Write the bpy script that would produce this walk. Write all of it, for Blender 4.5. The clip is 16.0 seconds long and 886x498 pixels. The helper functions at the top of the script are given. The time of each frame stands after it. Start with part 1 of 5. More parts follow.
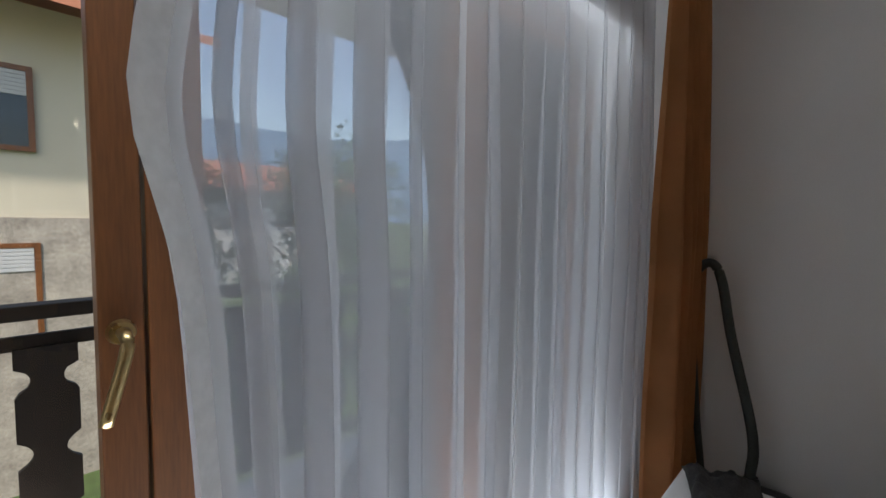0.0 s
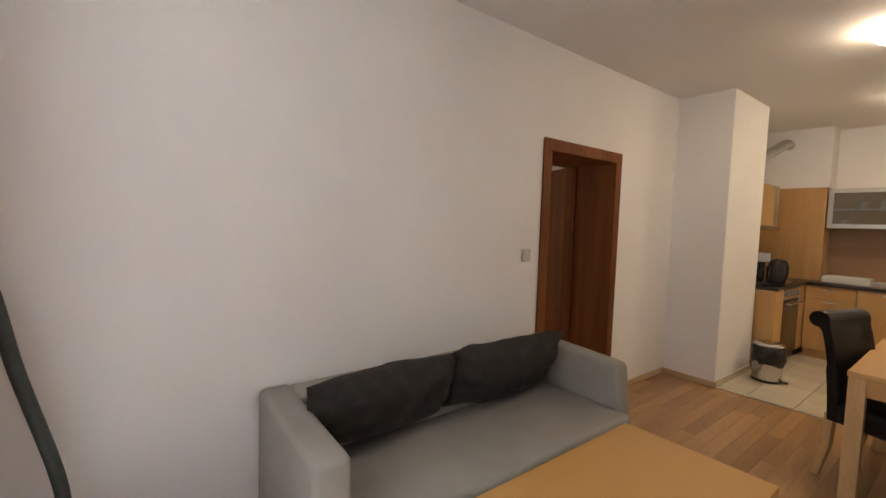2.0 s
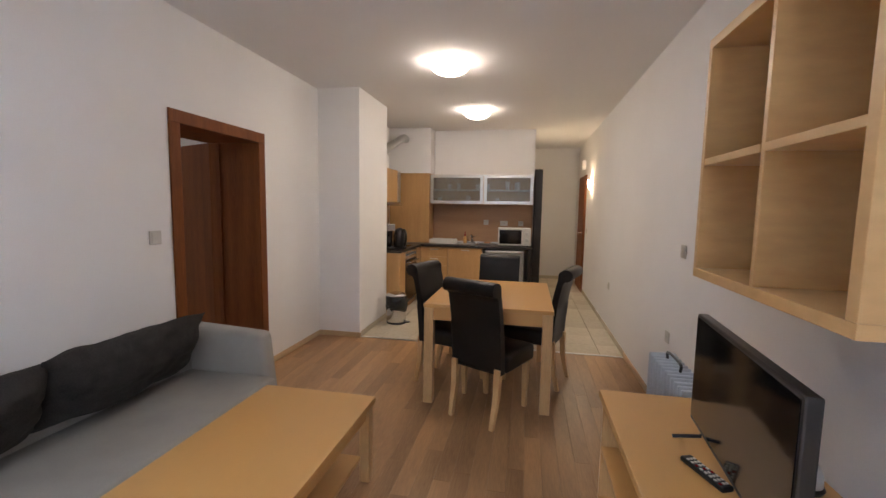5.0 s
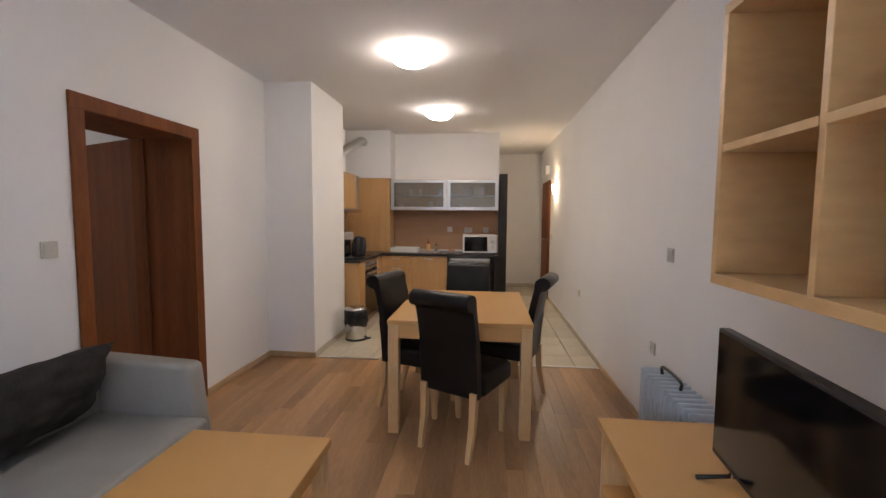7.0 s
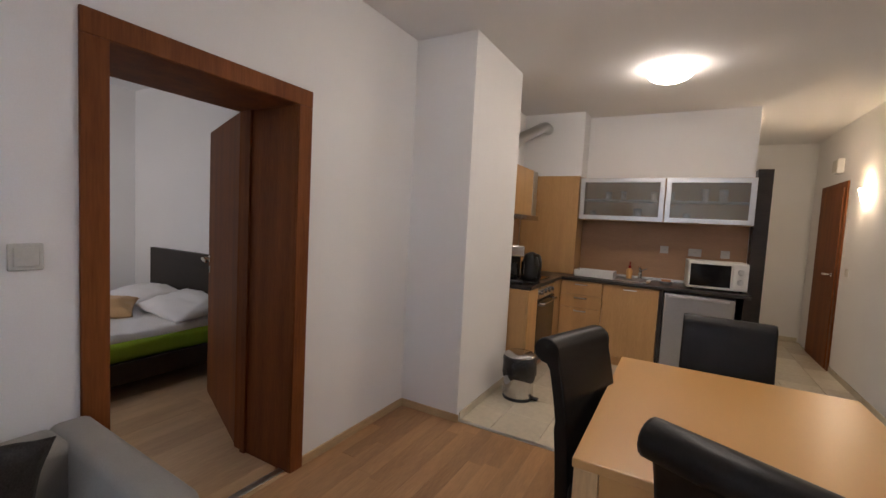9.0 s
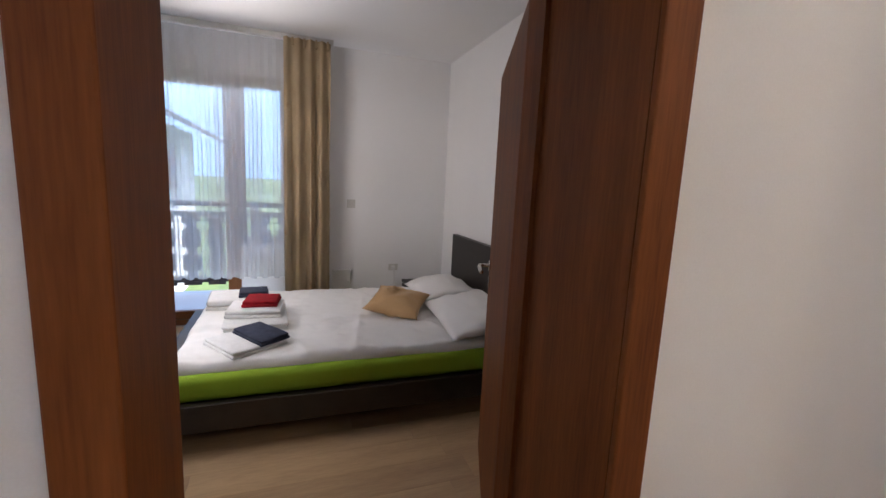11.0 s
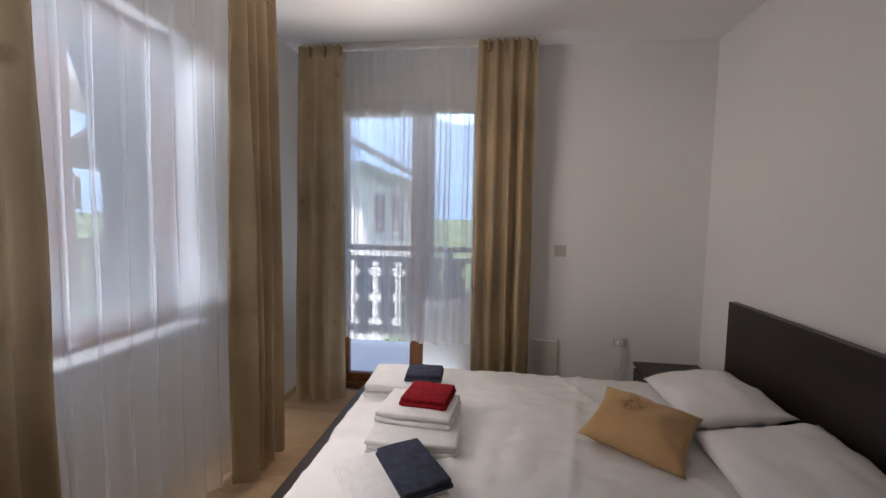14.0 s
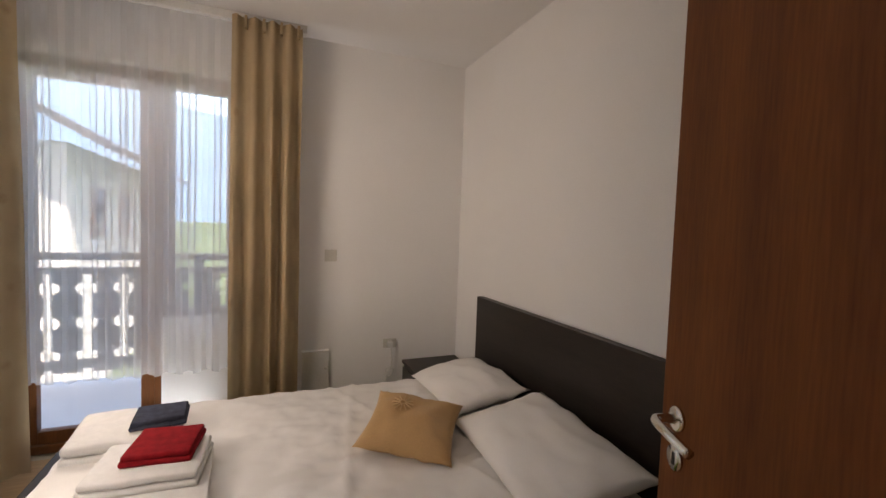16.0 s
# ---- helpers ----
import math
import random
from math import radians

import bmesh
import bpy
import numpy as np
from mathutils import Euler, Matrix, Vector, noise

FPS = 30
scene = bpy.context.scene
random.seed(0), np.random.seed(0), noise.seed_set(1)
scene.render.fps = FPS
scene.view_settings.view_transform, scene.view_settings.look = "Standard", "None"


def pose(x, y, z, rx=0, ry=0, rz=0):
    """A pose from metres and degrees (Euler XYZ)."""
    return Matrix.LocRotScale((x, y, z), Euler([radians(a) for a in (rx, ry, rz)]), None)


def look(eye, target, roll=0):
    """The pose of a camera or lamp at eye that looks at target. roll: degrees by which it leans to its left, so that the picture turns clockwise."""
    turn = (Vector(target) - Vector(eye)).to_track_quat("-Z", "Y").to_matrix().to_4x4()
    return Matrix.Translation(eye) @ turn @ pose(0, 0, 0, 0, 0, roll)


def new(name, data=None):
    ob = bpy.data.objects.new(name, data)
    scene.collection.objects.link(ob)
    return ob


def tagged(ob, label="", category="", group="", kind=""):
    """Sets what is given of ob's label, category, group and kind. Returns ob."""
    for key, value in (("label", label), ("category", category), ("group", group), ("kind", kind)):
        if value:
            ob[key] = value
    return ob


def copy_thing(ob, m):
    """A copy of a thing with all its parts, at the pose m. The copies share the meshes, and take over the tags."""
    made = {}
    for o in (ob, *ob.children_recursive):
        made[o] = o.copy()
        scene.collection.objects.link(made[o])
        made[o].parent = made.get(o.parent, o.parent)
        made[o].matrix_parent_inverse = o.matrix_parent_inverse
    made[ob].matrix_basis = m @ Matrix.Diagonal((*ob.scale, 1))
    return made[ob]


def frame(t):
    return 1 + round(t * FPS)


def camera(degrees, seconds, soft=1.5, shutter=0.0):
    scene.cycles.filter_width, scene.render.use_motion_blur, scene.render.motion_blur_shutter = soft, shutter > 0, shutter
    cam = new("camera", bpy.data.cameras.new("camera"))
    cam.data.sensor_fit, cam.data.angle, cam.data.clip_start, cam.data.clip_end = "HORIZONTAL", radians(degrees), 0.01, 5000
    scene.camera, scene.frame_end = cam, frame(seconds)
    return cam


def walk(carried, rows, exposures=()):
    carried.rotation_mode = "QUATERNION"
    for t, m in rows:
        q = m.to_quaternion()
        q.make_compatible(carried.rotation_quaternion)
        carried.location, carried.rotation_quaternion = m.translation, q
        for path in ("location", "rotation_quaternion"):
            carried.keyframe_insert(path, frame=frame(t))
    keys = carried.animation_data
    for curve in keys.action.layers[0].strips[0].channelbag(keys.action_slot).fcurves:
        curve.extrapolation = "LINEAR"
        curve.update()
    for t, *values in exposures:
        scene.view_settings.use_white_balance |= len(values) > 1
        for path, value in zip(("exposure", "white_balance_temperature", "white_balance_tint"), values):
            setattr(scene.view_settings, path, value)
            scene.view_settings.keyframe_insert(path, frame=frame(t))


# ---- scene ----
cam = camera(92.7, 16.0)
PATH = [
    (0.0, (2.381, 1.362, 1.458), (0.955, -0.035, 1.331), 0.7),
    (0.5, (2.021, 1.362, 1.458), (0.191, 0.564, 1.341), 0.6),
    (1.0, (1.971, 1.342, 1.458), (-0.022, 1.257, 1.318), 1.0),
    (1.5, (1.911, 1.312, 1.468), (0.013, 1.924, 1.323), 2.4),
    (2, (1.958, 1.244, 1.457), (0.376, 2.460, 1.326), 1.8),
    (2.5, (2.008, 1.235, 1.454), (0.763, 2.792, 1.291), 1.5),
    (3, (2.087, 1.243, 1.454), (1.050, 2.942, 1.262), 1.2),
    (3.5, (2.172, 1.239, 1.463), (1.310, 3.032, 1.256), 0.9),
    (4, (2.226, 1.243, 1.460), (1.541, 3.111, 1.253), 0.7),
    (4.5, (2.257, 1.245, 1.461), (1.742, 3.167, 1.258), 0.8),
    (5, (2.271, 1.245, 1.461), (1.885, 3.198, 1.265), 1.0),
    (7.5, (2.119, 1.858, 1.417), (1.922, 3.843, 1.275), 0.4),
    (8, (2.049, 2.236, 1.428), (1.615, 4.184, 1.289), 1.7),
    (8.5, (1.932, 2.613, 1.415), (1.298, 4.507, 1.303), 2.1),
    (9, (1.775, 2.969, 1.425), (0.795, 4.707, 1.289), 3.0),
    (9.5, (1.554, 3.255, 1.412), (0.106, 4.619, 1.207), 2.8),
    (10, (1.261, 3.503, 1.429), (-0.369, 4.631, 1.161), 3.1),
    (12.5, (-0.123, 4.156, 1.453), (-2.112, 4.104, 1.250), 1.4),
    (13, (-0.266, 4.107, 1.446), (-2.247, 3.896, 1.271), 1.2),
    (13.5, (-0.362, 4.039, 1.440), (-2.333, 3.740, 1.277), 1.0),
    (14, (-0.533, 4.023, 1.446), (-2.510, 3.757, 1.296), 1.1),
    (14.5, (-0.661, 4.045, 1.453), (-2.654, 4.158, 1.326), 1.5),
    (15, (-0.690, 4.050, 1.452), (-2.629, 4.528, 1.345), 1.6),
    (15.5, (-0.685, 4.039, 1.444), (-2.565, 4.715, 1.341), 1.8),
    (16, (-0.668, 4.041, 1.439), (-2.510, 4.815, 1.339), 2.0),
]
LIGHTER = [(0.0, 0.65, 6600, 12), (0.5, 1.45, 6800, 13), (1.0, 1.85, 6900, 14), (1.5, 2.15, 7100, 15), (2.0, 2.6, 7400, 17), (3.0, 2.68, 7200, 18),
           (5.0, 2.72, 6200, 18), (7.5, 2.7, 5900, 18), (8.0, 2.7, 5800, 18), (9.0, 2.45, 5950, 18), (10.0, 2.6, 5500, 18), (12.5, 2.5, 6800, 18), (14.0, 2.25, 6300, 18), (15.5, 2.55, 7300, 20), (16.0, 2.55, 7300, 20)]
walk(cam, [(row[0], look(*row[1:])) for row in PATH], LIGHTER)

# ---- world and light ----
world = bpy.data.worlds.new("sky")
scene.world = world
world.use_nodes = True
wn = world.node_tree.nodes
sky = wn.new("ShaderNodeTexSky")
sky.sky_type = "NISHITA"
sky.sun_disc = False
sky.sun_elevation = radians(50)
sky.sun_rotation = radians(60)
sky.air_density, sky.dust_density = 1.2, 2.0
wn["Background"].inputs["Strength"].default_value = 0.15
world.node_tree.links.new(sky.outputs["Color"], wn["Background"].inputs["Color"])
sun = new("sun", bpy.data.lights.new("sun", "SUN"))
sun.data.energy, sun.data.angle, sun.data.color = 3.2, radians(2), (1.0, 0.95, 0.88)
sun.matrix_world = look((0, 0, 0), (-0.55, -0.32, -0.76))


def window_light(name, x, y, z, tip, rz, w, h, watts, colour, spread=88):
    """An added area lamp standing in for a window's daylight, tipped down (sky) or up (light thrown back by the
    balcony).
    """
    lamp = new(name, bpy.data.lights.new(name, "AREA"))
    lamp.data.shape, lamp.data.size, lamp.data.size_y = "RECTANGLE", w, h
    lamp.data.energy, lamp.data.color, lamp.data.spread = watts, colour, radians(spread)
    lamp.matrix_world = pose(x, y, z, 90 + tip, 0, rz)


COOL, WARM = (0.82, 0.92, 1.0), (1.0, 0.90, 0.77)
# added lamps on the room side of the voiles, standing in for window daylight
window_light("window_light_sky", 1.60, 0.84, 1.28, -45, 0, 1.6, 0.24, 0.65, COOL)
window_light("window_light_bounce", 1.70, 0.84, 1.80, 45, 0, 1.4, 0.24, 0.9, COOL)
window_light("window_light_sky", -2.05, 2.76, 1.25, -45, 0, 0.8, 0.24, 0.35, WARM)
# unseen fill lamp added inside the bedroom, brightens its far and head walls
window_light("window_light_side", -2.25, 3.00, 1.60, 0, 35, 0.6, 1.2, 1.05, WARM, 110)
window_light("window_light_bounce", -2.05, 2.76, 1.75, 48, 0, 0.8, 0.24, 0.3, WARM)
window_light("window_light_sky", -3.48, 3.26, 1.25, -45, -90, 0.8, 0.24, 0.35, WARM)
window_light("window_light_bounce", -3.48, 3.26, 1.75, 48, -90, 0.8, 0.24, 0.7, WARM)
# added lamp strips that backlight the voiles, for daylight from above and thrown up by the balcony floor and the sills
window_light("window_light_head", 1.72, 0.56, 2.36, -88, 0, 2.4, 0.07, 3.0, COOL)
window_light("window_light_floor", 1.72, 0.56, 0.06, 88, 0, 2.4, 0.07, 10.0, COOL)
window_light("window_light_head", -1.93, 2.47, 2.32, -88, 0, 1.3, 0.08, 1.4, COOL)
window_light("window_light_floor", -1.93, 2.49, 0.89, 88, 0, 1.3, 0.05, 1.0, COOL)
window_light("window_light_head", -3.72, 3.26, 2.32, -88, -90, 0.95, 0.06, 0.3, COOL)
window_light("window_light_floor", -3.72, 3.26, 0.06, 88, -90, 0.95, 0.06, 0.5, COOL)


# ---- materials ----
def nodes_of(name):
    m = bpy.data.materials.new(name)
    m.use_nodes = True
    return m, m.node_tree.nodes, m.node_tree.links, m.node_tree.nodes["Principled BSDF"]


def surface(name, base, rough=0.5, metal=0.0, vary=0.06, scale=6.0, grain=60.0, bump=0.1, dist=0.002,
            stretch=(1, 1, 1), dark=None, piece=0.0, spec=0.5, coat=0.0):
    """A surface with stains at one scale, grain at another and fine relief."""
    m, n, l, b = nodes_of(name)
    co = n.new("ShaderNodeTexCoord")
    mp = n.new("ShaderNodeMapping")
    mp.inputs["Scale"].default_value = stretch
    l.new(co.outputs["Object"], mp.inputs["Vector"])
    big, fine = n.new("ShaderNodeTexNoise"), n.new("ShaderNodeTexNoise")
    big.inputs["Scale"].default_value, fine.inputs["Scale"].default_value = scale, grain
    big.inputs["Detail"].default_value, fine.inputs["Detail"].default_value = 4, 6
    l.new(mp.outputs["Vector"], big.inputs["Vector"])
    l.new(mp.outputs["Vector"], fine.inputs["Vector"])
    mixf = n.new("ShaderNodeMix")
    mixf.inputs["Factor"].default_value = 0.45
    l.new(big.outputs["Fac"], mixf.inputs["A"])
    l.new(fine.outputs["Fac"], mixf.inputs["B"])
    fac = mixf.outputs["Result"]
    if piece:
        info = n.new("ShaderNodeObjectInfo")
        add = n.new("ShaderNodeMath")
        add.operation = "MULTIPLY_ADD"
        add.inputs[1].default_value = piece
        l.new(info.outputs["Random"], add.inputs[0])
        l.new(fac, add.inputs[2])
        sub = n.new("ShaderNodeMath")
        sub.operation = "SUBTRACT"
        sub.inputs[1].default_value = piece / 2
        l.new(add.outputs[0], sub.inputs[0])
        fac = sub.outputs[0]
    ramp = n.new("ShaderNodeValToRGB")
    lo = dark or [c * (1 - 2.2 * vary) for c in base]
    hi = [min(1, c * (1 + 1.2 * vary)) for c in base]
    ramp.color_ramp.elements[0].position, ramp.color_ramp.elements[1].position = 0.3, 0.7
    ramp.color_ramp.elements[0].color = (*lo, 1)
    ramp.color_ramp.elements[1].color = (*hi, 1)
    l.new(fac, ramp.inputs["Fac"])
    l.new(ramp.outputs["Color"], b.inputs["Base Color"])
    rr = n.new("ShaderNodeMapRange")
    rr.inputs["To Min"].default_value, rr.inputs["To Max"].default_value = max(0.02, rough - 0.025), min(1, rough + 0.025)
    l.new(big.outputs["Fac"], rr.inputs["Value"])
    l.new(rr.outputs["Result"], b.inputs["Roughness"])
    b.inputs["Metallic"].default_value = metal
    b.inputs["Specular IOR Level"].default_value = spec
    b.inputs["Coat Weight"].default_value = coat
    b.inputs["Coat Roughness"].default_value = 0.15
    if bump:
        bp = n.new("ShaderNodeBump")
        bp.inputs["Strength"].default_value, bp.inputs["Distance"].default_value = bump, dist
        l.new(mixf.outputs["Result"], bp.inputs["Height"])
        l.new(bp.outputs["Normal"], b.inputs["Normal"])
    return m


def cloth(name, base, thin, glow=0.5, vary=0.08, scale=5.0, weave=700.0, dark=None, motif=None):
    """Hanging cloth: lets part of the light straight through (thin) and spreads part of it (glow)."""
    m, n, l, b = nodes_of(name)
    out = n["Material Output"]
    co = n.new("ShaderNodeTexCoord")
    noise_big = n.new("ShaderNodeTexNoise")
    noise_big.inputs["Scale"].default_value = scale
    noise_big.inputs["Detail"].default_value = 5
    l.new(co.outputs["Object"], noise_big.inputs["Vector"])
    ramp = n.new("ShaderNodeValToRGB")
    ramp.color_ramp.elements[0].position, ramp.color_ramp.elements[1].position = 0.35, 0.65
    ramp.color_ramp.elements[0].color = (*(dark or [c * (1 - 2 * vary) for c in base]), 1)
    ramp.color_ramp.elements[1].color = (*base, 1)
    l.new(noise_big.outputs["Fac"], ramp.inputs["Fac"])
    tone = ramp.outputs["Color"]
    if motif:
        vo = n.new("ShaderNodeTexVoronoi")
        vo.inputs["Scale"].default_value = 3.6
        l.new(co.outputs["Object"], vo.inputs["Vector"])
        mr = n.new("ShaderNodeMapRange")
        mr.inputs["From Min"].default_value, mr.inputs["From Max"].default_value = 0.14, 0.06
        l.new(vo.outputs["Distance"], mr.inputs["Value"])
        tw = n.new("ShaderNodeMath")
        tw.operation = "MULTIPLY"
        fine = n.new("ShaderNodeTexNoise")
        fine.inputs["Scale"].default_value = 60
        l.new(co.outputs["Object"], fine.inputs["Vector"])
        l.new(mr.outputs["Result"], tw.inputs[0])
        l.new(fine.outputs["Fac"], tw.inputs[1])
        mm = n.new("ShaderNodeMix")
        mm.data_type = "RGBA"
        l.new(tw.outputs[0], mm.inputs["Factor"])
        l.new(tone, mm.inputs[6])
        mm.inputs[7].default_value = (*motif, 1)
        tone = mm.outputs[2]
    l.new(tone, b.inputs["Base Color"])
    b.inputs["Roughness"].default_value = 0.85
    b.inputs["Specular IOR Level"].default_value = 0.15
    wv = n.new("ShaderNodeTexNoise")
    wv.inputs["Scale"].default_value = weave
    l.new(co.outputs["Object"], wv.inputs["Vector"])
    bp = n.new("ShaderNodeBump")
    bp.inputs["Strength"].default_value, bp.inputs["Distance"].default_value = 0.25, 0.001
    l.new(wv.outputs["Fac"], bp.inputs["Height"])
    l.new(bp.outputs["Normal"], b.inputs["Normal"])
    tl = n.new("ShaderNodeBsdfTranslucent")
    l.new(tone, tl.inputs["Color"])
    mix1 = n.new("ShaderNodeMixShader")
    mix1.inputs[0].default_value = glow
    l.new(b.outputs[0], mix1.inputs[1])
    l.new(tl.outputs[0], mix1.inputs[2])
    last = mix1
    if thin:
        tr = n.new("ShaderNodeBsdfTransparent")
        mix2 = n.new("ShaderNodeMixShader")
        mix2.inputs[0].default_value = thin
        l.new(mix1.outputs[0], mix2.inputs[1])
        l.new(tr.outputs[0], mix2.inputs[2])
        last = mix2
    l.new(last.outputs[0], out.inputs["Surface"])
    return m


def glass(name, tint=(1, 1, 1), rough=0.0, frost=0.0):
    m, n, l, b = nodes_of(name)
    out = n["Material Output"]
    tr, gl, fr, mx = (n.new("ShaderNodeBsdfTransparent"), n.new("ShaderNodeBsdfGlossy"), n.new("ShaderNodeFresnel"),
                      n.new("ShaderNodeMixShader"))
    tr.inputs["Color"].default_value = (*tint, 1)
    gl.inputs["Roughness"].default_value = rough
    fr.inputs["IOR"].default_value = 1.45
    body = tr
    if frost:
        df = n.new("ShaderNodeBsdfDiffuse")
        df.inputs["Color"].default_value = (0.62, 0.60, 0.55, 1)
        mf = n.new("ShaderNodeMixShader")
        mf.inputs[0].default_value = frost
        l.new(tr.outputs[0], mf.inputs[1])
        l.new(df.outputs[0], mf.inputs[2])
        body = mf
    l.new(fr.outputs[0], mx.inputs[0])
    l.new(body.outputs[0], mx.inputs[1])
    l.new(gl.outputs[0], mx.inputs[2])
    l.new(mx.outputs[0], out.inputs["Surface"])
    return m


def lit(name, colour, strength):
    m, n, l, b = nodes_of(name)
    b.inputs["Base Color"].default_value = (*colour, 1)
    b.inputs["Emission Color"].default_value = (*colour, 1)
    b.inputs["Emission Strength"].default_value = strength
    return m


M_WALL = surface("white_wall_paint", (0.80, 0.79, 0.78), 0.9, vary=0.025, scale=1.3, grain=180, bump=0.15, dist=0.0012, spec=0.2)
M_CEIL = surface("white_ceiling_paint", (0.78, 0.77, 0.76), 0.9, vary=0.02, scale=0.9, grain=120, bump=0.1, spec=0.2)
M_PLASTER_OUT = surface("cream_render", (0.62, 0.55, 0.42), 0.95, vary=0.06, scale=0.8, grain=40, bump=0.3, dist=0.004)
M_STONE_OUT = surface("rubble_stone", (0.40, 0.35, 0.29), 0.95, vary=0.25, scale=3.5, grain=20, bump=0.6, dist=0.02, dark=(0.22, 0.19, 0.16))
M_ROOF = surface("clay_roof_tile", (0.42, 0.16, 0.09), 0.85, vary=0.2, scale=2, grain=14, bump=0.4, dist=0.01, piece=0.4)
M_LAMINATE = surface("oak_laminate", (0.40, 0.225, 0.10), 0.34, vary=0.15, scale=1.6, grain=14, bump=0.05, stretch=(9, 0.9, 1),
                     dark=(0.26, 0.138, 0.06), piece=0.3, spec=0.45)
M_LAMINATE_BED = surface("beech_laminate", (0.46, 0.31, 0.17), 0.36, vary=0.18, scale=1.6, grain=14, bump=0.05, stretch=(9, 0.9, 1),
                         dark=(0.37, 0.24, 0.13), piece=0.3, spec=0.45)
M_TILE = surface("cream_floor_tile", (0.62, 0.55, 0.42), 0.22, vary=0.07, scale=3, grain=25, bump=0.03, piece=0.3)
M_GROUT = surface("grout", (0.50, 0.44, 0.34), 0.95, vary=0.1, scale=8, grain=90)
M_SKIRT = surface("beech_skirting", (0.52, 0.36, 0.20), 0.45, vary=0.14, scale=3, grain=30, stretch=(1, 1, 9), bump=0.05)
M_DOOR = surface("red_brown_door_veneer", (0.20, 0.066, 0.016), 0.58, vary=0.2, scale=1.6, grain=22, stretch=(7, 7, 0.45),
                 dark=(0.12, 0.034, 0.010), bump=0.05, spec=0.18)
M_WINFRAME = surface("chestnut_window_wood", (0.20, 0.075, 0.024), 0.38, vary=0.22, scale=1.8, grain=25, stretch=(8, 8, 0.6),
                     dark=(0.115, 0.040, 0.013), bump=0.05)
M_BEECH = surface("lacquered_beech", (0.57, 0.30, 0.09), 0.36, vary=0.02, scale=1.1, grain=30, stretch=(9, 0.9, 9),
                  dark=(0.54, 0.297, 0.095), bump=0.0, spec=0.5)
M_BEECH_V = surface("lacquered_beech_upright", (0.60, 0.385, 0.18), 0.32, vary=0.12, scale=1.8, grain=26, stretch=(6, 6, 0.7),
                    dark=(0.48, 0.29, 0.125), bump=0.04)
M_MAPLE = surface("pale_veneered_shelf_wood", (0.60, 0.38, 0.165), 0.33, vary=0.1, scale=1.1, grain=9, stretch=(1, 1.4, 3),
                  dark=(0.49, 0.295, 0.12), bump=0.04)
M_BLACKLEATHER = surface("black_leatherette", (0.012, 0.010, 0.009), 0.42, vary=0.3, scale=6, grain=240, bump=0.35, dist=0.0012, spec=0.28)
M_SOFA = surface("grey_beige_upholstery", (0.30, 0.282, 0.255), 0.62, vary=0.1, scale=3.5, grain=320, bump=0.35, dist=0.0015, spec=0.35)
M_CUSHION = surface("charcoal_plush", (0.035, 0.031, 0.029), 0.85, vary=0.35, scale=11, grain=220, bump=0.6, dist=0.004, spec=0.25)
M_COUNTER = surface("dark_worktop", (0.030, 0.024, 0.020), 0.3, vary=0.35, scale=20, grain=160, bump=0.03)
M_KITCHEN = surface("beech_kitchen_front", (0.52, 0.305, 0.12), 0.36, vary=0.1, scale=1.8, grain=28, stretch=(7, 7, 0.7),
                    dark=(0.43, 0.24, 0.09), bump=0.03)
M_SPLASH = surface("tan_splashback", (0.36, 0.205, 0.105), 0.42, vary=0.07, scale=2.2, grain=30, stretch=(0.8, 1, 5), bump=0.02)
M_ALU = surface("brushed_aluminium", (0.62, 0.62, 0.61), 0.32, metal=1.0, vary=0.05, scale=8, grain=120, bump=0.03)
M_STEEL = surface("stainless_steel", (0.58, 0.57, 0.56), 0.2, metal=1.0, vary=0.06, scale=8, grain=90, bump=0.02)
M_STEEL_DULL = surface("grey_fridge_front", (0.40, 0.40, 0.40), 0.35, metal=0.6, vary=0.05, scale=4, grain=90, bump=0.02)
M_BLACKPLASTIC = surface("black_plastic", (0.012, 0.012, 0.013), 0.32, vary=0.2, scale=8, grain=150, bump=0.05)
M_SCREEN = surface("dark_screen_glass", (0.006, 0.006, 0.007), 0.1, vary=0.1, scale=2, grain=20, bump=0.0)
M_WHITEPLASTIC = surface("white_plastic", (0.70, 0.69, 0.66), 0.4, vary=0.05, scale=6, grain=90, bump=0.02)
M_SWITCH = surface("aged_ivory_plastic", (0.56, 0.54, 0.49), 0.4, vary=0.05, scale=20, grain=120, bump=0.02)
M_HEATER = surface("pale_blue_enamel", (0.50, 0.55, 0.60), 0.35, vary=0.06, scale=6, grain=60, bump=0.02)
M_WENGE = surface("black_brown_wenge", (0.022, 0.015, 0.012), 0.4, vary=0.3, scale=2, grain=30, stretch=(0.7, 7, 7), bump=0.05)
M_SHEER = cloth("white_voile", (0.78, 0.79, 0.82), 0.44, glow=0.75, vary=0.02, scale=3)
M_SHEER_FINE = cloth("fine_white_voile", (0.88, 0.89, 0.90), 0.46, glow=0.7, vary=0.02, scale=3)
M_SHEER_WIN = cloth("thin_white_voile", (0.88, 0.89, 0.90), 0.56, glow=0.7, vary=0.02, scale=3)
M_HEM = cloth("white_voile_hem", (0.80, 0.80, 0.80), 0.05, glow=0.4, vary=0.05, scale=40)
M_ORANGE = cloth("orange_brown_drape", (0.60, 0.29, 0.125), 0.0, glow=0.58, vary=0.1, scale=4)
M_GOLD = cloth("sand_gold_drape", (0.52, 0.40, 0.25), 0.0, glow=0.34, vary=0.10, scale=2.5, motif=(0.27, 0.16, 0.08))
M_MOTIF = cloth("woven_leaf_motif", (0.40, 0.25, 0.12), 0.0, glow=0.25, vary=0.1, scale=30)
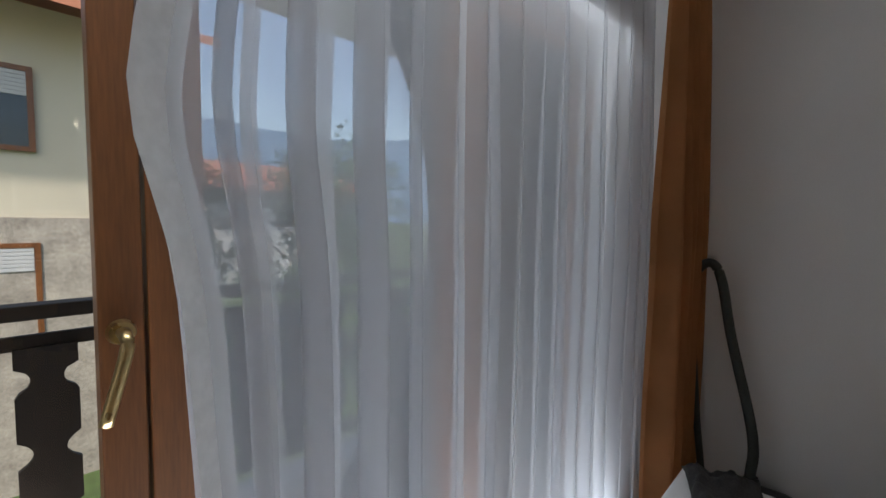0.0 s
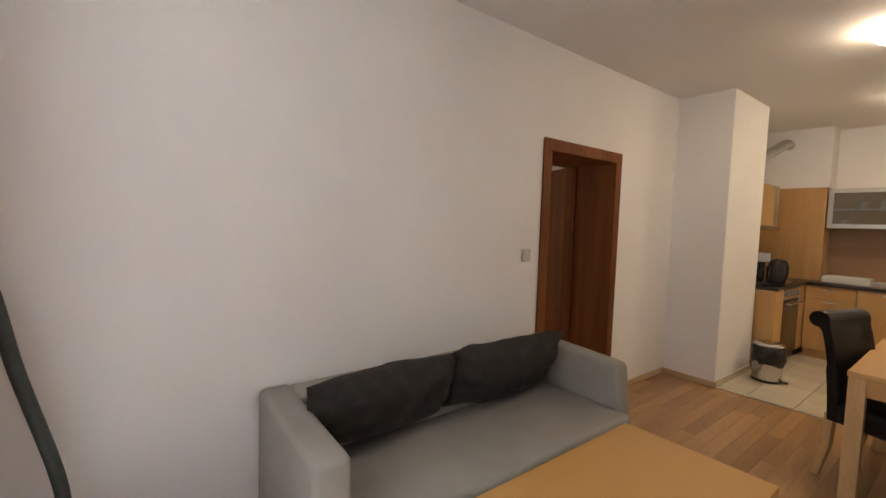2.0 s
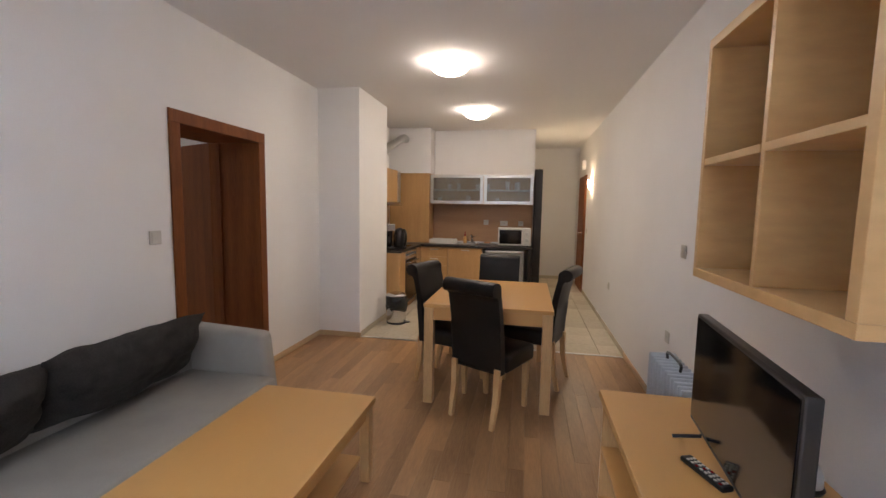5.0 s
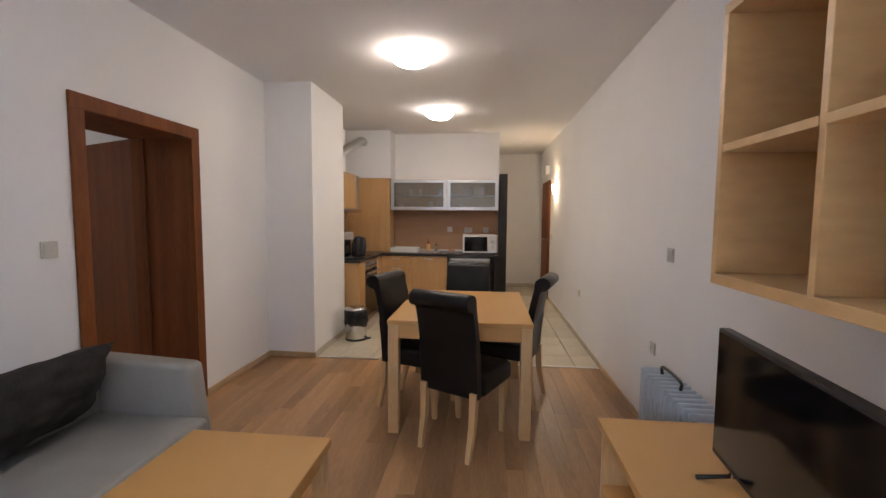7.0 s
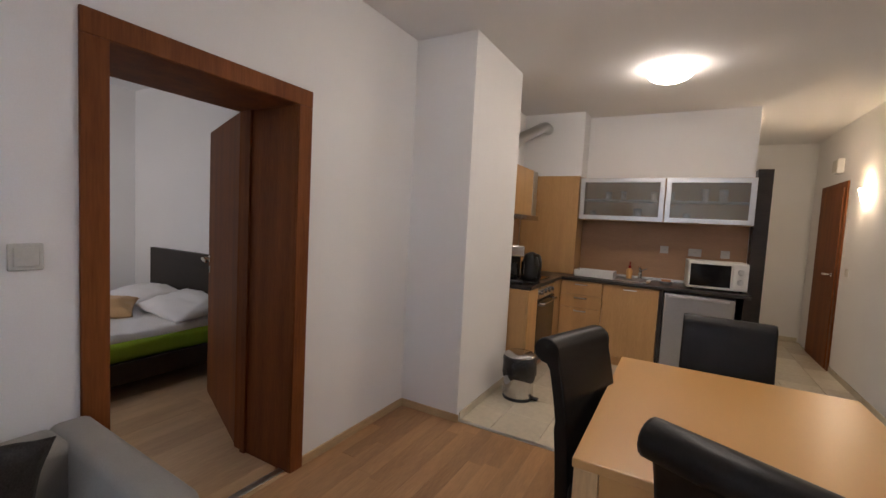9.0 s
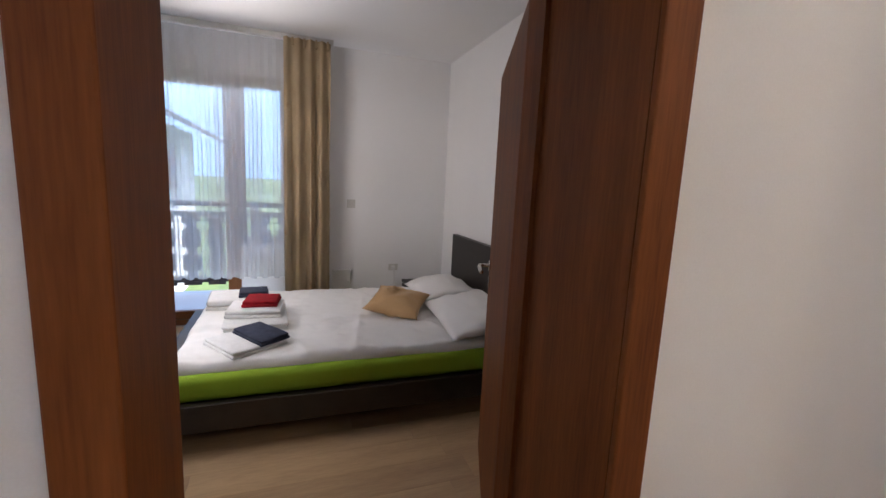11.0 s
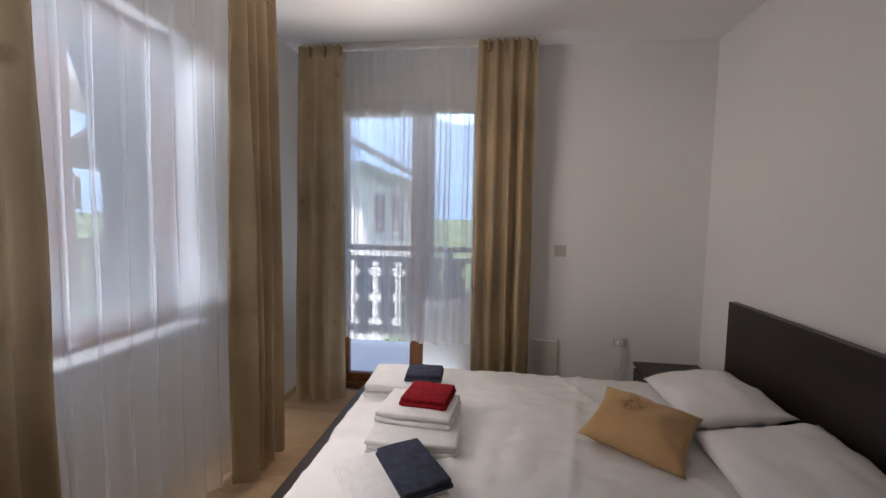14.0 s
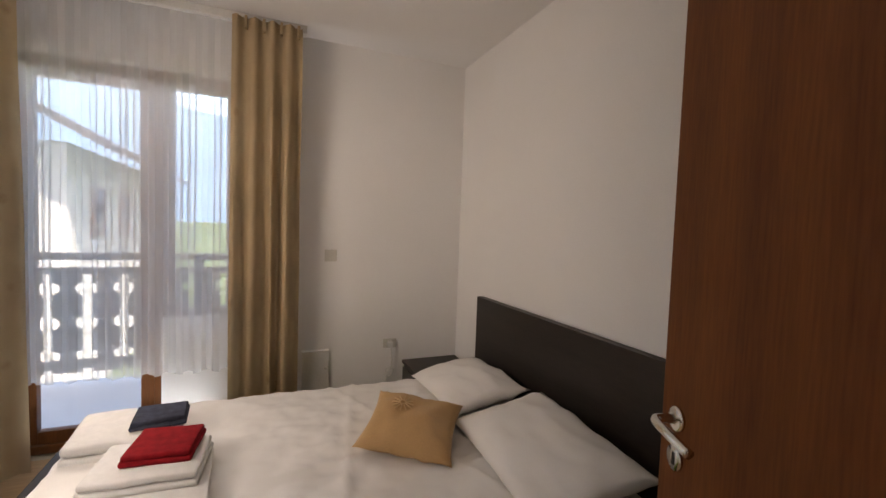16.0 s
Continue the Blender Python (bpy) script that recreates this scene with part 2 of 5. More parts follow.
M_LINEN = surface("white_bed_linen", (0.80, 0.78, 0.75), 0.85, vary=0.02, scale=4, grain=420, bump=0.2, dist=0.001, spec=0.2)
M_LIME = surface("lime_green_sheet", (0.30, 0.46, 0.03), 0.8, vary=0.08, scale=5, grain=380, bump=0.25, dist=0.0012, spec=0.2)
M_TOWEL = surface("white_terry", (0.78, 0.77, 0.75), 0.95, vary=0.05, scale=30, grain=420, bump=0.8, dist=0.003, spec=0.1)
M_TOWEL_RED = surface("red_terry", (0.28, 0.013, 0.018), 0.95, vary=0.2, scale=30, grain=420, bump=0.8, dist=0.003, spec=0.1)
M_TOWEL_BLUE = surface("slate_blue_terry", (0.052, 0.058, 0.085), 0.95, vary=0.2, scale=30, grain=420, bump=0.8, dist=0.003, spec=0.1)
M_GOLDCUSH = surface("gold_satin", (0.55, 0.34, 0.15), 0.5, vary=0.08, scale=4, grain=200, bump=0.3, dist=0.0015)
M_EMBROIDERY = surface("pale_gold_thread", (0.62, 0.42, 0.22), 0.45, vary=0.1, scale=40, grain=300, bump=0.2)
M_CHROME = surface("satin_chrome", (0.70, 0.68, 0.64), 0.18, metal=1.0, vary=0.04, scale=20, grain=120, bump=0.0)
M_BRASS = surface("worn_brass", (0.62, 0.47, 0.22), 0.28, metal=1.0, vary=0.1, scale=30, grain=120, bump=0.0)
M_RAIL = surface("dark_stained_board", (0.035, 0.022, 0.016), 0.6, vary=0.25, scale=2.5, grain=25, stretch=(6, 6, 0.6), bump=0.15, piece=0.3)
M_BALCONY = surface("pale_balcony_tile", (0.55, 0.53, 0.50), 0.6, vary=0.06, scale=3, grain=40, bump=0.05)
M_GRASS = surface("lawn", (0.07, 0.11, 0.03), 0.95, vary=0.3, scale=0.3, grain=6, bump=0.4, dist=0.03)
M_LEAF = surface("green_foliage", (0.06, 0.11, 0.035), 0.7, vary=0.35, scale=1.2, grain=8, bump=0.0)
M_BARK = surface("bark", (0.10, 0.07, 0.05), 0.95, vary=0.3, scale=3, grain=20, bump=0.5, dist=0.02)
# forested slopes; the haze of distance is mixed into this blue base colour
M_MOUNT = surface("mountain_haze_in_colour", (0.11, 0.18, 0.27), 1.0, vary=0.12, scale=0.01, grain=0.08, bump=0.0, spec=0.0)
M_TURQ = surface("turquoise_tarpaulin", (0.05, 0.40, 0.36), 0.6, vary=0.1, scale=2, grain=20)
M_GLASS = glass("window_glass", (0.97, 0.98, 0.98))
M_DARKGLASS = surface("dark_window_pane", (0.03, 0.045, 0.06), 0.08, vary=0.2, scale=0.8, grain=4, bump=0.0)
M_FROST = glass("frosted_cabinet_glass", (0.80, 0.80, 0.78), 0.06, frost=0.16)
M_BULBGLASS = lit("lit_opal_glass", (1.0, 0.87, 0.68), 6.6)
M_SCONCE = lit("lit_sconce_glass", (1.0, 0.76, 0.46), 26.0)
M_RUBBER = surface("grey_green_hose", (0.045, 0.055, 0.05), 0.5, vary=0.2, scale=6, grain=90, bump=0.1)
M_BAG = surface("black_bin_bag", (0.012, 0.012, 0.013), 0.25, vary=0.3, scale=30, grain=60, bump=0.9, dist=0.01)
M_OUT_WHITE = surface("white_far_wall", (0.52, 0.51, 0.50), 0.9, vary=0.05, scale=0.5, grain=8)


# ---- mesh helpers ----
def finish(name, bm, material, smooth=False):
    me = bpy.data.meshes.new(name)
    bmesh.ops.recalc_face_normals(bm, faces=bm.faces[:])
    bm.to_mesh(me)
    bm.free()
    if material:
        me.materials.append(material)
    if smooth:
        for p in me.polygons:
            p.use_smooth = True
    return me


def thing(name, label, category, at=None, group="", kind=""):
    ob = new(name)
    ob.empty_display_size = 0.1
    if at is not None:
        ob.matrix_world = at
    return tagged(ob, label, category, group, kind)


def part(name, bm, material, parent, label="", smooth=False):
    ob = new(name, finish(name, bm, material, smooth))
    ob.parent = parent
    if label:
        tagged(ob, label)
    return ob


def solid(name, bm, material, label, category, at=None, group="", kind="", smooth=False):
    ob = new(name, finish(name, bm, material, smooth))
    if at is not None:
        ob.matrix_world = at
    return tagged(ob, label, category, group, kind)


def box(x0, x1, y0, y1, z0, z1, bevel=0.0, bm=None, seg=2):
    bm = bm or bmesh.new()
    made = bmesh.ops.create_cube(bm, size=1.0)["verts"]
    c = Vector(((x0 + x1) / 2, (y0 + y1) / 2, (z0 + z1) / 2))
    for v in made:
        v.co = Vector((v.co.x * (x1 - x0), v.co.y * (y1 - y0), v.co.z * (z1 - z0))) + c
    if bevel:
        edges = list({e for v in made for e in v.link_edges})
        bmesh.ops.bevel(bm, geom=edges, offset=bevel, segments=seg, profile=0.5, affect="EDGES")
    return bm


def lathe(profile, steps=28, bm=None, at=(0, 0, 0), axis="z"):
    """Turn (radius, height) pairs round an axis."""
    bm = bm or bmesh.new()
    rings = []
    for r, h in profile:
        ring = []
        for i in range(steps):
            a = 2 * math.pi * i / steps
            p = (r * math.cos(a), r * math.sin(a), h)
            if axis == "x":
                p = (p[2], p[0], p[1])
            elif axis == "y":
                p = (p[0], p[2], p[1])
            ring.append(bm.verts.new(Vector(p) + Vector(at)))
        rings.append(ring)
    for a, b in zip(rings, rings[1:]):
        for i in range(steps):
            bm.faces.new((a[i], a[(i + 1) % steps], b[(i + 1) % steps], b[i]))
    bm.faces.new(rings[0][::-1])
    bm.faces.new(rings[-1])
    return bm


def tube(points, radius, steps=10, bm=None, radii=None):
    """A round bar along points, smoothed."""
    bm = bm or bmesh.new()
    pts = [Vector(p) for p in points]
    rings = []
    for i, p in enumerate(pts):
        d = (pts[min(i + 1, len(pts) - 1)] - pts[max(i - 1, 0)]).normalized()
        side = d.cross(Vector((0, 0, 1)) if abs(d.z) < 0.9 else Vector((1, 0, 0))).normalized()
        up = side.cross(d)
        r = radii[i] if radii else radius
        rings.append([bm.verts.new(p + r * (math.cos(2 * math.pi * k / steps) * side + math.sin(2 * math.pi * k / steps) * up))
                      for k in range(steps)])
    for a, b in zip(rings, rings[1:]):
        for k in range(steps):
            bm.faces.new((a[k], a[(k + 1) % steps], b[(k + 1) % steps], b[k]))
    bm.faces.new(rings[0][::-1])
    bm.faces.new(rings[-1])
    return bm


def curve_points(ctrl, n=24):
    """Catmull-Rom points through ctrl."""
    c = [Vector(p) for p in ctrl]
    c = [2 * c[0] - c[1]] + c + [2 * c[-1] - c[-2]]
    out = []
    for i in range(1, len(c) - 2):
        for k in range(n):
            t = k / n
            a, b, d, e = c[i - 1], c[i], c[i + 1], c[i + 2]
            out.append(0.5 * ((2 * b) + (d - a) * t + (2 * a - 5 * b + 4 * d - e) * t * t + (3 * b - a - 3 * d + e) * t ** 3))
    out.append(c[-2])
    return out


def pillow(w, d, h, seed, bm=None, pinch=0.12, wrinkle=0.012, n=22):
    """A stuffed square cushion lying flat, corners drawn out."""
    bm = bm or bmesh.new()
    grid = {}
    for side in (1, -1):
        for i in range(n + 1):
            for j in range(n + 1):
                u, v = 2 * i / n - 1, 2 * j / n - 1
                edge = i in (0, n) or j in (0, n)
                if edge and side == -1:
                    continue
                fu, fv = 1 - abs(u) ** 2.4, 1 - abs(v) ** 2.4
                z = side * h / 2 * (max(0, fu * fv)) ** 0.55
                x = w / 2 * u * (1 - pinch * (1 - v * v) * abs(u) ** 3)
                y = d / 2 * v * (1 - pinch * (1 - u * u) * abs(v) ** 3)
                nn = noise.noise(Vector((u * 2.2 + seed, v * 2.2, side * 3.1 + seed))) + 0.6 * noise.noise(Vector((u * 5 + seed, v * 5, 7.7)))
                z += wrinkle * nn * (0.3 if edge else 1.0)
                grid[side, i, j] = bm.verts.new((x, y, z))
                if edge:
                    grid[-1, i, j] = grid[1, i, j]
    for side in (1, -1):
        for i in range(n):
            for j in range(n):
                f = [grid[side, i, j], grid[side, i + 1, j], grid[side, i + 1, j + 1], grid[side, i, j + 1]]
                bm.faces.new(f if side == 1 else f[::-1])
    return bm


def slab_with_holes(axis, a0, a1, z0, z1, t0, t1, holes):
    """A wall along axis ('x' or 'y') from a0 to a1, its thickness from t0 to t1, with holes (a, b, za, zb)."""
    bm = bmesh.new()
    cuts = sorted({a0, a1, *[h[0] for h in holes], *[h[1] for h in holes]})
    for p, q in zip(cuts, cuts[1:]):
        mid = (p + q) / 2
        hole = [h for h in holes if h[0] < mid < h[1]]
        spans = [(z0, z1)]
        if hole:
            h = hole[0]
            spans = [s for s in ((z0, h[2]), (h[3], z1)) if s[1] - s[0] > 1e-4]
        for s in spans:
            if axis == "x":
                box(p, q, t0, t1, s[0], s[1], bm=bm)
            else:
                box(t0, t1, p, q, s[0], s[1], bm=bm)
    bmesh.ops.remove_doubles(bm, verts=bm.verts[:], dist=1e-5)
    return bm


# ---- structure ----
H = 2.71          # ceiling
XR = 3.27         # right-hand wall of the living room
YW = 0.52         # window wall of the living room
XF = -3.78        # far wall of the bedroom
YB, YS = 5.49, 2.40   # head wall and window wall of the bedroom
TW = 0.46         # wall between the two rooms


def wall(name, bm, label):
    return solid(name, bm, M_WALL, label, "wall", kind="structure")


wall("wall_sofa", slab_with_holes("y", 0.2, 5.59, 0, H, -TW, 0, [(3.63, 4.53, -1, 2.0)]), "white painted wall behind the sofa with a doorway")
wall("wall_column", box(-TW, 0.48, 5.59, 6.5, 0, H), "white painted projecting wall beside the kitchen")
wall("wall_right", box(XR, XR + 0.2, 0.2, 10.6, 0, H), "long white painted wall")
wall("wall_window", slab_with_holes("x", 0, XR, 0, H, YW - 0.3, YW, [(0.42, 3.0, 0.0, 2.38)]), "white painted wall around the balcony doors")
wall("wall_kitchen_left", box(-0.15, 0.05, 6.5, 8.2, 0, H), "white painted kitchen side wall")
wall("wall_kitchen", box(-0.15, 2.36, 8.2, 8.3, 0, H), "white painted wall above the kitchen cabinets")
wall("wall_hall_left", box(2.2, 2.36, 8.3, 10.4, 0, H), "white painted hall wall")
wall("wall_hall_end", box(2.2, XR, 10.4, 10.6, 0, H), "white painted wall at the end of the hall")
wall("wall_far", slab_with_holes("y", YS, YB + 0.2, 0, H, XF - 0.3, XF, [(2.665, 3.90, 0.0, 2.36)]), "white painted bedroom wall with a balcony door")
wall("wall_head", box(XF, -TW, YB, YB + 0.2, 0, H), "white painted wall behind the bed")
wall("wall_bedroom_window", slab_with_holes("x", XF - 0.3, -TW, 0, H, YS - 0.3, YS, [(-2.6, -1.25, 0.86, 2.34)]), "white painted bedroom wall with a window")
solid("ceiling", box(-0.15, XR + 0.2, 0.2, 10.6, H, H + 0.2), M_CEIL, "white painted ceiling", "ceiling", kind="structure")
solid("ceiling_bedroom", box(XF - 0.3, -0.15, 2.1, 6.5, H, H + 0.2), M_CEIL, "white painted bedroom ceiling", "ceiling", kind="structure")
solid("floor", box(-0.15, XR + 0.2, 0.2, 10.6, -0.2, -0.012), M_GROUT, "floor slab under the living room and kitchen", "floor", kind="structure")
solid("floor_bedroom", box(XF - 0.3, -0.15, 2.1, 6.5, -0.2, -0.012), M_GROUT, "floor slab under the bedroom", "floor", kind="structure")


# ---- doors, casings, trims ----
def lever_handle(parent, x, y, z, face, reach, material, plate=True):
    """A lever on a rose; face: +1 or -1 along local y; reach: signed length along local x."""
    part("rose", lathe([(0.004, 0), (0.026, 0), (0.027, 0.006), (0.022, 0.010), (0.004, 0.010)], 24, at=(x, y, z), axis="y") if face > 0 else
         lathe([(0.004, -0.010), (0.022, -0.010), (0.027, -0.006), (0.026, 0), (0.004, 0)], 24, at=(x, y, z), axis="y"), material, parent, smooth=True)
    pts = curve_points([(x, y + face * 0.005, z), (x, y + face * 0.045, z), (x + reach * 0.18, y + face * 0.056, z), (x + reach * 0.6, y + face * 0.056, z - 0.004),
                        (x + reach, y + face * 0.050, z - 0.012)], 8)
    part("lever", tube(pts, 0.010, 12), material, parent, smooth=True)
    if plate:
        part("keyhole_plate", lathe([(0.004, 0), (0.026, 0), (0.026, face * 0.006), (0.004, face * 0.006)], 24, at=(x, y, z - 0.085), axis="y"), material, parent, smooth=True)
        part("keyhole", box(x - 0.004, x + 0.004, y + face * 0.005, y + face * 0.0075, z - 0.10, z - 0.072), M_BLACKPLASTIC, parent)


def doorway_lining():
    d = thing("door_1", "red-brown veneered door lining and casing in a deep doorway", "door frame", kind="structure")
    y0, y1, zt = 3.605, 4.605, 2.065
    part("casing", box(-0.001, 0.016, y0, y0 + 0.085, 0, zt - 0.085, 0.004), M_DOOR, d)
    part("casing", box(-0.001, 0.016, y1 - 0.085, y1, 0, zt - 0.085, 0.004), M_DOOR, d)
    part("casing", box(-0.001, 0.017, y0, y1, zt - 0.085, zt, 0.004), M_DOOR, d)
    part("casing", box(-TW - 0.016, -TW + 0.001, y1 - 0.085, y1, 0, zt - 0.085, 0.004), M_DOOR, d)
    part("casing", box(-TW - 0.017, -TW + 0.001, y0, y1, zt - 0.085, zt, 0.004), M_DOOR, d)
    part("jamb_panel", box(-TW, -0.002, 3.62, 3.645, 0, 1.985), M_DOOR, d)
    part("jamb_panel", box(-TW, -0.002, 4.52, 4.55, 0, 1.985), M_DOOR, d)
    part("head_panel", box(-TW, -0.002, 3.62, 4.55, 1.98, 2.01), M_DOOR, d)
    part("stop", box(-0.40, -0.36, 4.505, 4.522, 0, 1.98), M_DOOR, d)
    part("threshold", box(-0.075, -0.03, 3.646, 4.52, 0.0, 0.006, 0.002), M_ALU, d, "pale metal threshold strip")


doorway_lining()


def bedroom_door():
    hinge, free = Vector((-0.470, 4.545, 0)), Vector((-1.335, 4.900, 0))
    a = math.degrees(math.atan2(free.y - hinge.y, free.x - hinge.x))
    w = (free - hinge).length
    d = thing("interior_door", "red-brown wood veneer door standing wide open into the bedroom", "door", pose(hinge.x, hinge.y, 0, 0, 0, a))
    part("leaf", box(0.0, w, -0.02, 0.02, 0.008, 1.985, 0.003), M_DOOR, d)
    lever_handle(d, w - 0.065, 0.02, 1.05, 1, -0.125, M_CHROME)
    lever_handle(d, w - 0.065, -0.02, 1.05, -1, -0.125, M_CHROME)
    for z in (0.25, 1.72):
        part("hinge", lathe([(0.007, z), (0.008, z + 0.01), (0.008, z + 0.08), (0.007, z + 0.09)], 12, at=(-0.004, -0.024, 0)), M_CHROME, d)


bedroom_door()


def hall_door():
    d = thing("entrance_door", "dark brown veneered entrance door in a brown frame", "door")
    x = XR
    part("leaf", box(x - 0.03, x - 0.003, 9.07, 9.88, 0.006, 2.0, 0.003), M_DOOR, d)
    for y in (9.0, 9.88):
        part("casing", box(x - 0.02, x - 0.001, y, y + 0.07, 0, 2.0, 0.003), M_DOOR, d)
    part("casing", box(x - 0.02, x - 0.001, 9.0, 9.95, 2.0, 2.07, 0.003), M_DOOR, d)
    part("rose", lathe([(0.003, -0.01), (0.025, -0.008), (0.025, 0), (0.003, 0)], 18, at=(x - 0.03, 9.14, 1.05), axis="x"), M_CHROME, d)
    part("lever", tube([(x - 0.03, 9.14, 1.05), (x - 0.075, 9.14, 1.05), (x - 0.085, 9.16, 1.05), (x - 0.085, 9.26, 1.045)], 0.010), M_CHROME, d, smooth=True)


hall_door()


def skirting(name, x0, x1, y0, y1):
    bm = box(x0, x1, y0, y1, 0.0, 0.055, 0.004)
    solid(name, bm, M_SKIRT, "beech coloured skirting board", "skirting board", kind="structure")


skirting("baseboard_1", 0.0, 0.014, 0.55, 3.604)
skirting("baseboard_2", 0.0, 0.014, 4.606, 5.575)
skirting("baseboard_3", 0.0, 0.495, 5.575, 5.589)
skirting("baseboard_4", XR - 0.014, XR, 0.55, 5.62)
solid("baseboard_5", box(XR - 0.010, XR, 5.62, 8.99, 0, 0.06, 0.003), M_TILE, "cream tiled skirting", "skirting board", kind="structure")
solid("baseboard_6", box(0.481, 0.491, 5.62, 6.5, 0, 0.06, 0.003), M_TILE, "cream tiled skirting", "skirting board", kind="structure")
solid("baseboard_7", box(2.37, XR - 0.02, 10.39, 10.40, 0, 0.06, 0.003), M_TILE, "cream tiled skirting", "skirting board", kind="structure")
skirting("baseboard_8", XF, XF + 0.014, 3.78, YB)
skirting("baseboard_9", XF, -TW - 0.02, YS, YS + 0.014)
skirting("baseboard_10", XF + 0.014, -TW - 0.02, YB - 0.014, YB)
solid("trim_1", box(0.49, XR - 0.014, 5.60, 5.635, 0.0, 0.004, 0.001), M_ALU, "thin metal strip between wood and tile", "trim", kind="structure")


# ---- windows and curtains ----
def sash(parent, axis, a0, a1, z0, z1, t, w=0.075, thick=0.06, pane_name="pane"):
    """A glazed wooden sash in a plane; axis is its running direction, t the middle of its thickness."""
    def b(p, q, r, s, th=thick):
        return box(p, q, t - th / 2, t + th / 2, r, s, 0.004 if th > 0.02 else 0) if axis == "x" else box(t - th / 2, t + th / 2, p, q, r, s, 0.004 if th > 0.02 else 0)
    fr = part("sash_stile", b(a0, a0 + w, z0, z1), M_WINFRAME, parent)
    part("sash_stile", b(a1 - w, a1, z0, z1), M_WINFRAME, parent)
    part("sash_rail", b(a0 + w, a1 - w, z0, z0 + w), M_WINFRAME, parent)
    part("sash_rail", b(a0 + w, a1 - w, z1 - w, z1), M_WINFRAME, parent)
    g = part(pane_name, b(a0 + w - 0.004, a1 - w + 0.004, z0 + w - 0.004, z1 - w + 0.004, 0.012), M_GLASS, parent)
    g.visible_shadow = False
    return fr


def living_windows():
    d = thing("window_1", "chestnut wood balcony doors with clear glass", "balcony door", kind="structure")
    t = YW - 0.14
    for x0, x1 in ((0.42, 0.47), (2.95, 3.0)):
        part("frame_post", box(x0, x1, t - 0.05, t + 0.05, 0, 2.38, 0.004), M_WINFRAME, d)
    part("frame_head", box(0.47, 2.95, t - 0.05, t + 0.05, 2.33, 2.38, 0.004), M_WINFRAME, d)
    part("frame_sill", box(0.47, 2.95, t - 0.05, t + 0.05, 0.0, 0.04, 0.004), M_WINFRAME, d)
    sash(d, "x", 0.475, 1.28, 0.045, 2.325, t)
    sash(d, "x", 1.285, 2.205, 0.045, 2.325, t, w=0.10)
    sash(d, "x", 2.21, 2.945, 0.045, 2.325, t - 0.005, w=0.07)
    h = part("handle", tube(curve_points([(2.247, t + 0.03, 1.25), (2.247, t + 0.072, 1.25), (2.250, t + 0.085, 1.22), (2.280, t + 0.075, 1.10)], 8), 0.011, 12),
             M_BRASS, d, "worn brass door handle", smooth=True)
    part("handle_rose", lathe([(0.003, 0), (0.024, 0), (0.02, 0.012), (0.003, 0.012)], 18, at=(2.247, t + 0.027, 1.25), axis="y"), M_BRASS, d)


living_windows()


def drape(name, label, axis, a0, a1, z0, z1, t, folds, depth, material, seed, group="", flare=1.0, nz=26, pleats=True, bow=None, hem=False, lap=0.0):
    """A hanging curtain with uneven folds; depth is how far the folds swing, flare widens it towards the hem, lap makes folds double over."""
    rnd = random.Random(seed)
    n = folds * (26 if lap else 14)
    phases = [rnd.uniform(-0.9, 0.9) for _ in range(folds + 3)]
    amps = [rnd.uniform(0.55, 1.15) for _ in range(folds + 3)]
    bm = bmesh.new()
    rows = []
    mid = (a0 + a1) / 2
    for k in range(nz + 1):
        v = k / nz
        z = z1 + (z0 - z1) * v
        row = []
        for i in range(n + 1):
            u = i / n
            f = u * folds
            j = int(f)
            w = f - j
            ph = phases[j] * (1 - w) + phases[j + 1] * w
            am = amps[j] * (1 - w) + amps[j + 1] * w
            s = math.sin(2 * math.pi * f + ph * (0.4 + v))
            s = math.copysign(abs(s) ** 0.75, s)
            grow = 0.35 + 0.65 * min(1, v * 2.2)
            off = depth * am * s * grow + 0.012 * noise.noise(Vector((u * 7 + seed, v * 3.3, seed)))
            spread = 1 + (flare - 1) * v ** 1.5
            a = mid + (a0 + u * (a1 - a0) - mid) * spread + 0.006 * noise.noise(Vector((u * 5, v * 4, seed + 9)))
            a += lap * (a1 - a0) / folds * (2 * am - 0.9) * math.sin(4 * math.pi * f + ph) * (0.5 + 0.5 * min(1, v * 3))
            if bow:
                a += bow(u, v)
            zz = z + (0.010 * math.sin(f * 4.1 + seed) if k == nz else 0)
            p = (a, t + off, zz) if axis == "x" else (t + off, a, zz)
            row.append(bm.verts.new(p))
        rows.append(row)
    for r, q in zip(rows, rows[1:]):
        for i in range(n):
            bm.faces.new((r[i], r[i + 1], q[i + 1], q[i]))
    c = thing(name, label, "curtain", group=group)
    cl = part("cloth", bm, material, c, smooth=True)
    if hem:
        cl.data.materials.append(M_HEM)
        for k, p in enumerate(cl.data.polygons):
            if k % n >= n - 5:
                p.material_index = 1
    for i in range(folds * 2 if pleats else 0):
        a = a0 + (i + 0.5) / (folds * 2) * (a1 - a0)
        b = box(a - 0.008, a + 0.008, t - 0.02, t + 0.022, z1 - 0.07, z1 + 0.004, 0.004) if axis == "x" else box(t - 0.022, t + 0.022, a - 0.008, a + 0.008, z1 - 0.07, z1 + 0.004, 0.004)
        part("heading_pleat", b, material, c)
    return c


def rod(name, axis, a0, a1, z, t, label="white ceiling curtain track"):
    bm = box(a0, a1, t - 0.035, t + 0.035, z, H, 0.004) if axis == "x" else box(t - 0.035, t + 0.035, a0, a1, z, H, 0.004)
    return solid(name, bm, M_WHITEPLASTIC, label, "curtain track")


rod("curtain_track", "x", 0.06, 3.1, 2.66, 0.68)


